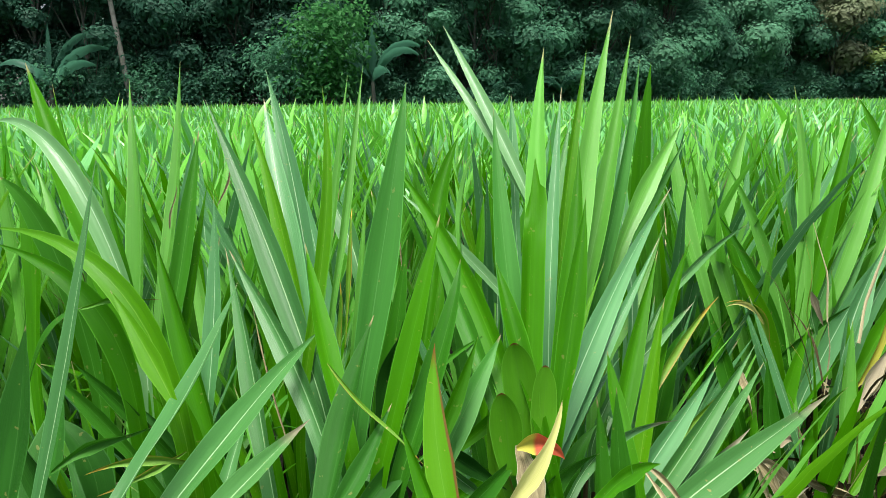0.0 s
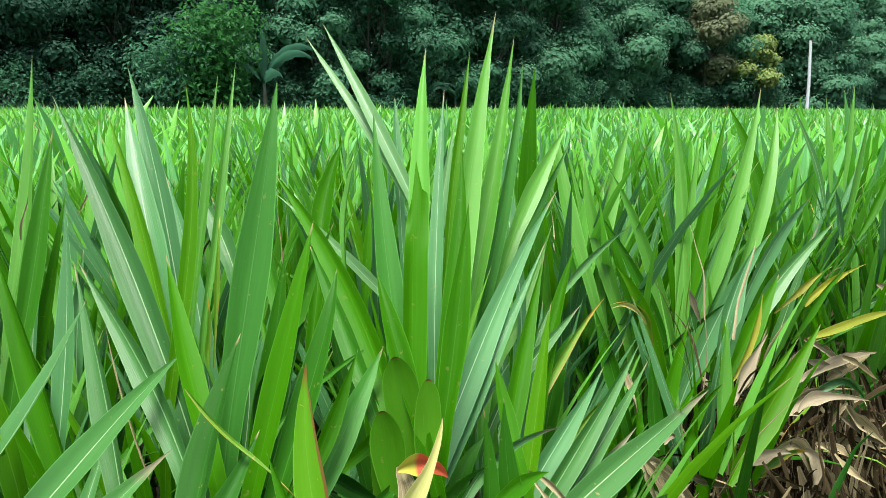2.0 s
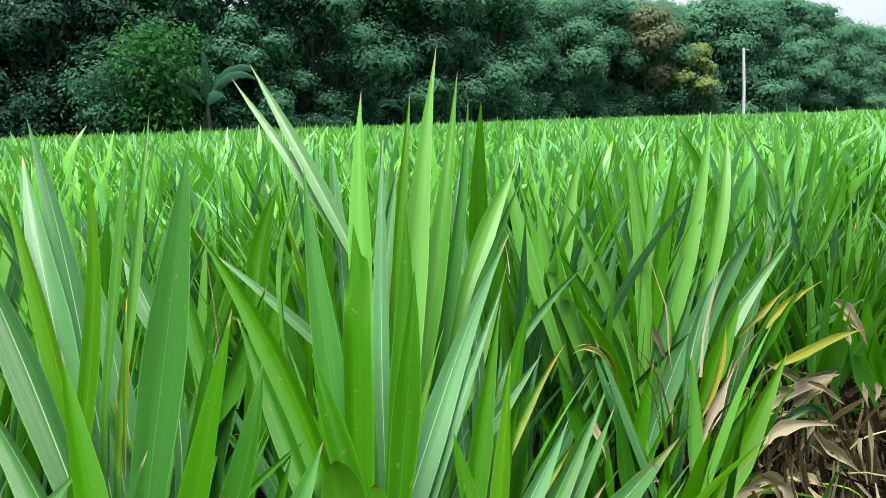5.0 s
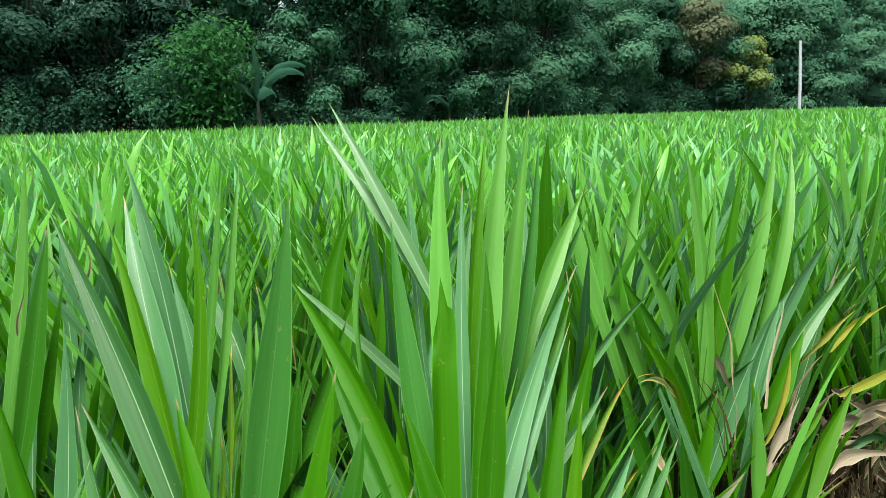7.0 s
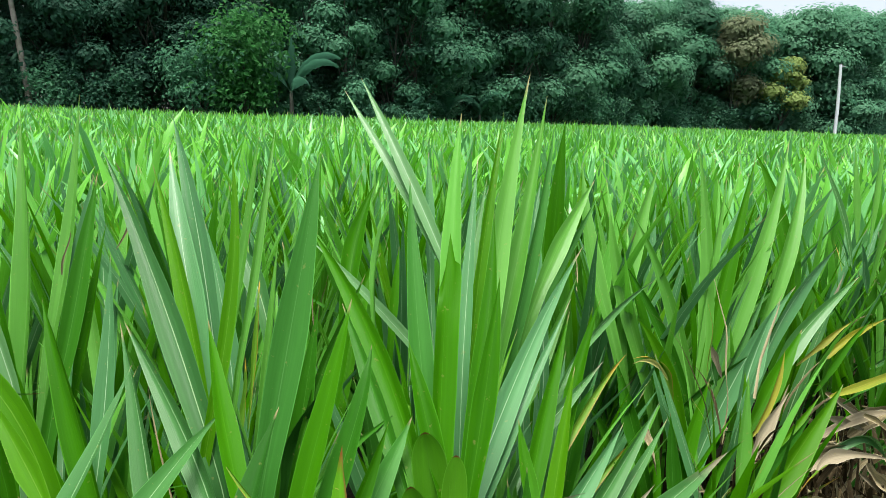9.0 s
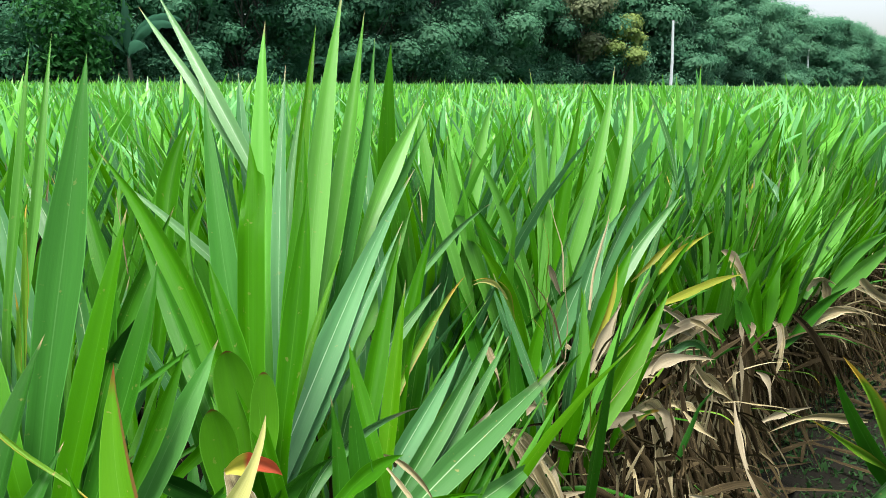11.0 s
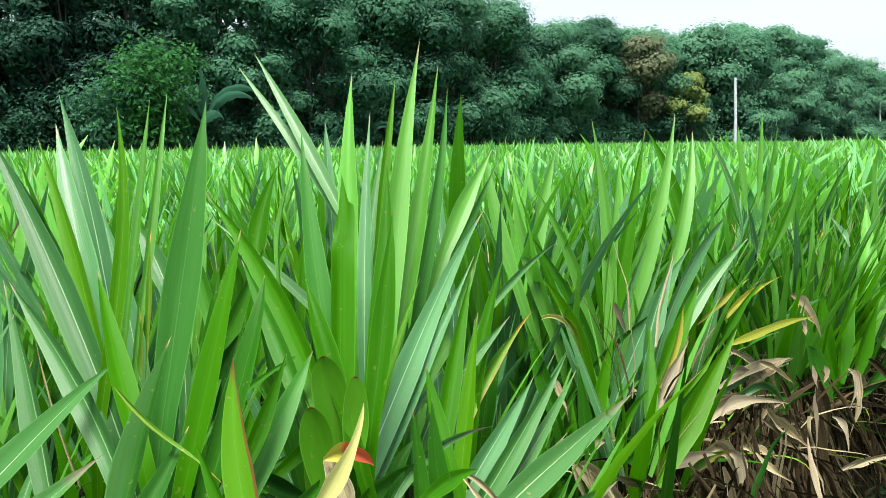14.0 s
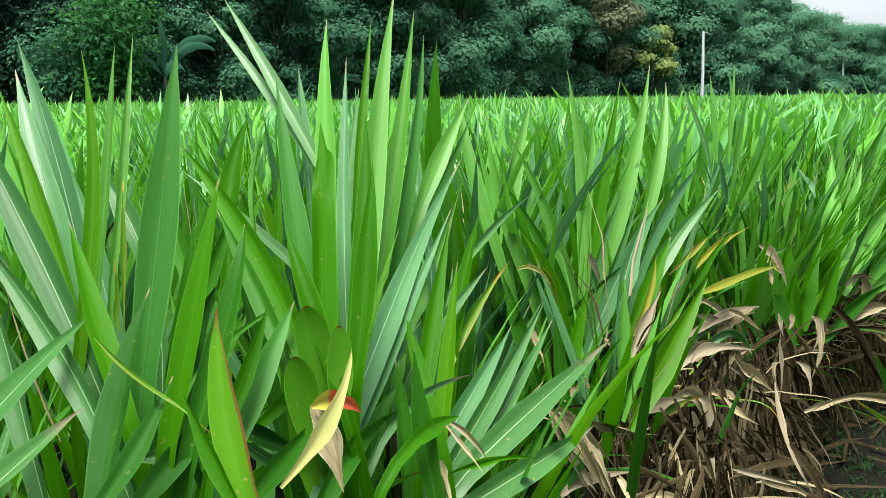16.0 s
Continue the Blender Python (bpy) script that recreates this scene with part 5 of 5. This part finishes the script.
leaf(plant, BLEACH, 0.031, (1.325, 1.800, 0.890), (1.403, 1.830, 0.868), (1.489, 1.860, 0.818), flat=1)
leaf(plant, BLEACH, 0.021, (1.368, 1.840, 0.922), (1.451, 1.860, 0.875), (1.542, 1.880, 0.799), flat=1)
leaf(plant, BLEACH, 0.042, (1.197, 1.720, 0.763), (1.265, 1.750, 0.794), (1.361, 1.780, 0.814), flat=1, lie=0.5)
leaf(plant, BLEACH, 0.043, (1.261, 1.720, 0.785), (1.312, 1.760, 0.837), (1.527, 1.800, 0.765), flat=1, lie=0.5)
leaf(plant, BLEACH, 0.048, (1.243, 1.660, 0.716), (1.290, 1.640, 0.709), (1.245, 1.620, 0.599), flat=1)
leaf(plant, AMBER, 0.040, (1.098, 1.600, 0.696), (1.166, 1.630, 0.743), (1.255, 1.660, 0.710), flat=1, loose=1)
leaf(plant, BLEACH, 0.041, (1.039, 1.580, 0.727), (1.109, 1.600, 0.756), (1.184, 1.620, 0.732), flat=1, lie=0.6)
leaf(plant, BLEACH, 0.030, (1.944, 2.050, 0.756), (1.980, 2.025, 0.726), (1.912, 2.000, 0.635), flat=1)
leaf(plant, BLEACH, 0.022, (1.644, 1.860, 0.850), (1.643, 1.850, 0.821), (1.651, 1.840, 0.784), flat=1)
leaf(plant, BLEACH, 0.023, (1.686, 1.860, 0.846), (1.695, 1.850, 0.825), (1.668, 1.840, 0.800), flat=1)
leaf(plant, BLEACH, 0.032, (1.709, 1.800, 0.543), (1.803, 1.830, 0.556), (1.968, 1.860, 0.532), flat=1, lie=0.5)
leaf(plant, BLEACH, 0.022, (1.220, 1.360, 0.884), (1.148, 1.260, 0.818), (1.160, 1.160, 0.740), flat=1)
leaf(plant, BLEACH, 0.017, (1.003, 1.200, 0.797), (1.048, 1.170, 0.794), (1.102, 1.140, 0.778), flat=1)
leaf(plant, BLEACH, 0.023, (1.441, 1.800, 0.728), (1.520, 1.790, 0.667), (1.587, 1.780, 0.635), flat=1)
leaf(plant, BLEACH, 0.021, (1.519, 1.700, 0.825), (1.521, 1.680, 0.756), (1.504, 1.660, 0.675), flat=1)
leaf(plant, BLEACH, 0.025, (1.625, 1.750, 0.739), (1.658, 1.725, 0.733), (1.642, 1.700, 0.650), flat=1)
leaf(plant, DRY, 0.022, (1.279, 1.600, 0.735), (1.289, 1.550, 0.708), (1.311, 1.500, 0.702), flat=1)
leaf(plant, BLEACH, 0.036, (0.735, 1.380, 0.673), (0.795, 1.420, 0.695), (0.958, 1.460, 0.653), flat=1, lie=0.8)
leaf(plant, BLEACH, 0.023, (0.793, 1.500, 0.827), (0.805, 1.530, 0.846), (0.901, 1.560, 0.829), flat=1, lie=0.5)
leaf(plant, BLEACH, 0.028, (0.843, 1.460, 0.749), (0.845, 1.430, 0.704), (0.871, 1.400, 0.634), flat=1)
leaf(plant, BLEACH, 0.025, (0.763, 1.440, 0.769), (0.786, 1.410, 0.721), (0.822, 1.380, 0.661), flat=1)
leaf(plant, BLEACH, 0.022, (0.938, 1.700, 1.114), (0.954, 1.700, 1.077), (0.974, 1.700, 1.032), flat=1)
leaf(plant, SILVER, 0.069, (1.024, 1.700, 0.949), (1.079, 1.760, 1.077), (1.165, 1.820, 1.194), bare=1, flat=1)
leaf(plant, SOFT, 0.047, (0.967, 1.560, 0.780), (0.994, 1.610, 0.930), (1.014, 1.660, 1.061), bare=1, flat=1)
leaf(plant, DEEP, 0.033, (1.353, 1.790, 0.933), (1.443, 1.840, 0.952), (1.553, 1.900, 0.947), loose=1)
leaf(plant, DRY, 0.030, (1.430, 1.960, 0.891), (1.516, 1.983, 0.844), (1.620, 2.010, 0.774), loose=1)
leaf(plant, DRY, 0.043, (1.520, 1.960, 0.813), (1.619, 2.001, 0.823), (1.740, 2.050, 0.809), loose=1)
leaf(plant, GREYTIP, 0.048, (1.376, 1.950, 0.742), (1.587, 2.054, 0.775), (1.844, 2.180, 0.757), loose=1)
leaf(plant, DRY, 0.049, (1.229, 1.800, 0.741), (1.303, 1.855, 0.798), (1.453, 1.910, 0.756), loose=1)
leaf(plant, DRY, 0.040, (1.364, 1.850, 0.732), (1.428, 1.880, 0.787), (1.505, 1.910, 0.746), loose=1)
leaf(plant, PALE, 0.034, (1.594, 2.060, 0.686), (1.696, 2.105, 0.654), (1.820, 2.160, 0.595), bare=1)
leaf(plant, DEEP, 0.036, (1.623, 2.060, 0.602), (1.737, 2.105, 0.657), (1.875, 2.160, 0.683), bare=1)
leaf(plant, STRAW, 0.060, (1.225, 1.800, 0.568), (1.334, 1.825, 0.696), (1.436, 1.850, 0.596), loose=1)
leaf(plant, DRY, 0.063, (1.408, 1.860, 0.606), (1.457, 1.845, 0.640), (1.427, 1.830, 0.449), loose=1)
leaf(plant, STRAW, 0.054, (1.608, 2.010, 0.604), (1.711, 2.035, 0.623), (1.809, 2.060, 0.564), loose=1)
leaf(plant, SOFT, 0.050, (1.695, 2.200, 1.139), (1.750, 2.245, 1.376), (1.817, 2.300, 1.567), bare=1)
leaf(plant, SOFT, 0.043, (1.825, 2.400, 1.248), (1.857, 2.445, 1.446), (1.896, 2.500, 1.606), bare=1)
leaf(plant, VIVID, 0.037, (1.662, 2.100, 1.146), (1.787, 2.150, 1.281), (1.826, 2.200, 1.387), bare=1)
leaf(plant, DEEP, 0.048, (2.081, 2.400, 1.190), (2.219, 2.490, 1.337), (2.388, 2.600, 1.439), bare=1)
leaf(plant, SOFT, 0.038, (1.778, 2.400, 1.249), (1.785, 2.445, 1.425), (1.794, 2.500, 1.568), bare=1)
leaf(plant, PALE, 0.030, (1.703, 2.300, 1.182), (1.664, 2.350, 1.420), (1.601, 2.400, 1.549), bare=1)
leaf(plant, SILVER, 0.027, (1.613, 2.100, 1.148), (1.595, 2.100, 1.232), (1.573, 2.100, 1.300), loose=1)
leaf(plant, PALE, 0.071, (2.265, 2.860, 0.786), (2.463, 2.977, 0.968), (2.706, 3.120, 1.090), bare=1)
leaf(plant, AMBER, 0.042, (2.334, 2.860, 0.822), (2.586, 2.990, 0.981), (2.722, 3.120, 1.062), loose=1)
leaf(plant, SOFT, 0.060, (2.735, 2.800, 0.908), (2.749, 2.845, 1.199), (2.767, 2.900, 1.436), bare=1)
leaf(plant, SILVER, 0.042, (2.229, 2.400, 1.101), (2.222, 2.445, 1.164), (2.213, 2.500, 1.213), loose=1)
leaf(plant, SOFT, 0.059, (2.632, 2.860, 0.604), (2.740, 2.918, 0.747), (2.873, 2.990, 0.853), bare=1)
leaf(plant, VIVID, 0.052, (2.589, 2.860, 0.579), (2.668, 2.918, 0.714), (2.765, 2.990, 0.815), bare=1)
leaf(plant, DRY, 0.026, (2.088, 2.730, 0.699), (2.111, 2.730, 0.794), (2.139, 2.730, 0.871), loose=1)
leaf(plant, YELLOW, 0.026, (1.871, 2.170, 0.843), (1.865, 2.170, 0.874), (1.858, 2.170, 0.898), loose=1)
leaf(plant, DRY, 0.049, (2.159, 2.260, 0.515), (2.233, 2.260, 0.655), (2.150, 2.260, 0.671), loose=1)
leaf(plant, DRY, 0.047, (2.024, 2.260, 0.615), (2.014, 2.260, 0.658), (2.002, 2.260, 0.693), loose=1)
leaf(plant, DEEP, 0.053, (2.517, 2.860, 0.418), (2.650, 2.925, 0.688), (2.877, 2.990, 0.596), bare=1)
leaf(plant, YELLOW, 0.031, (1.875, 2.230, 0.969), (1.874, 2.200, 0.920), (1.942, 2.170, 0.850), loose=1)
leaf(plant, DRY, 0.030, (0.790, 1.550, 0.806), (0.837, 1.573, 0.823), (0.895, 1.600, 0.829))
leaf(plant, DRY, 0.028, (0.730, 1.550, 0.984), (0.737, 1.528, 0.947), (0.746, 1.500, 0.899))
leaf(plant, DRY, 0.034, (0.747, 1.450, 0.831), (0.769, 1.450, 0.858), (0.913, 1.450, 0.652))
leaf(plant, DRY, 0.028, (0.759, 1.420, 0.832), (0.798, 1.411, 0.776), (0.845, 1.400, 0.704))
leaf(plant, AMBER, 0.030, (1.190, 1.750, 0.639), (1.317, 1.825, 0.663), (1.464, 1.900, 0.664), bare=1)
leaf(plant, VIVID, 0.037, (1.417, 2.000, 0.865), (1.554, 2.090, 0.974), (1.722, 2.200, 1.042), bare=1)
leaf(plant, GREYTIP, 0.040, (1.818, 2.300, 0.832), (1.969, 2.345, 0.893), (2.153, 2.400, 0.918), bare=1)
plant = placed_tussock((1.62, 1.12), "young leaf shoot on the far side of the track")
leaf(plant, VIVID, 0.085, (1.568, 1.160, 0.624), (1.461, 1.180, 0.886), (1.438, 1.200, 1.020), bare=1)
leaf(plant, DEEP, 0.061, (1.610, 1.210, 0.611), (1.428, 1.230, 0.825), (1.358, 1.250, 0.980), bare=1)
leaf(plant, AMBER, 0.047, (1.590, 1.210, 0.649), (1.448, 1.230, 0.931), (1.382, 1.250, 1.009), loose=1)
leaf(plant, DRY, 0.024, (1.479, 1.260, 0.852), (1.363, 1.280, 0.886), (1.260, 1.300, 0.836), loose=1)
leaf(plant, AMBER, 0.022, (1.520, 1.210, 0.748), (1.401, 1.230, 0.822), (1.315, 1.250, 0.884), loose=1)
leaf(plant, GREYTIP, 0.071, (1.533, 1.160, 0.795), (1.364, 1.130, 0.800), (1.288, 1.100, 0.728), bare=1)
leaf(plant, STRAW, 0.029, (1.215, 1.160, 0.679), (1.129, 1.180, 0.831), (1.126, 1.200, 0.832), loose=1)
leaf(plant, DRY, 0.028, (1.192, 1.210, 0.703), (1.148, 1.255, 0.732), (1.080, 1.300, 0.721), loose=1)


# ---- the track: weeds and fallen leaves ----
def track_weeds():
    rng = np.random.default_rng(91)
    n = 90000
    x, y = rng.normal(2.4, 2.2, n), rng.normal(1.6, 2.0, n)
    keep = y < edge_y(x) + 0.12
    x, y = x[keep], y[keep]
    n = len(x)
    line, side, face = arc_lines(np.stack([x, y, ground_z(x, y) - 0.004], -1), rng.uniform(0, 6.28, n), rng.uniform(0.015, 0.05, n), rng.uniform(0.3, 1.5, n), rng.uniform(0, 1.0, n), 4, rng.normal(0, 0.6, n))
    half = profile(np.linspace(0, 1, 4))[None] * rng.uniform(0.003, 0.009, n)[:, None]
    v, q, uv = blades(line, side, face, half, 2)
    tagged(new("track_weeds", mesh_from("track_weeds", v, q, uv, [WEED])), "small green weeds on the damp track", "weeds", kind="stuff")
    n = 1500
    x, y = rng.uniform(0.7, 4.5, n), rng.uniform(0.2, 3.6, n)
    keep = np.abs(edge_y(x) - y) < 0.35
    x, y = x[keep], y[keep]
    n = len(x)
    line, side, face = arc_lines(np.stack([x, y, ground_z(x, y) + rng.uniform(0.0, 0.06, n)], -1), rng.uniform(0, 6.28, n), rng.uniform(0.12, 0.4, n), rng.uniform(1.2, 1.6, n), rng.uniform(-0.2, 0.5, n), 6, rng.normal(0, 1.0, n))
    half = profile(np.linspace(0, 1, 6))[None] * rng.uniform(0.005, 0.012, n)[:, None]
    v, q, uv = blades(line, side, face, half, 3, 0.6)
    tagged(new("leaf_litter", mesh_from("leaf_litter", v, q, uv, [STRAW])), "fallen dry brown leaves along the track", "leaf litter", kind="stuff")


track_weeds()
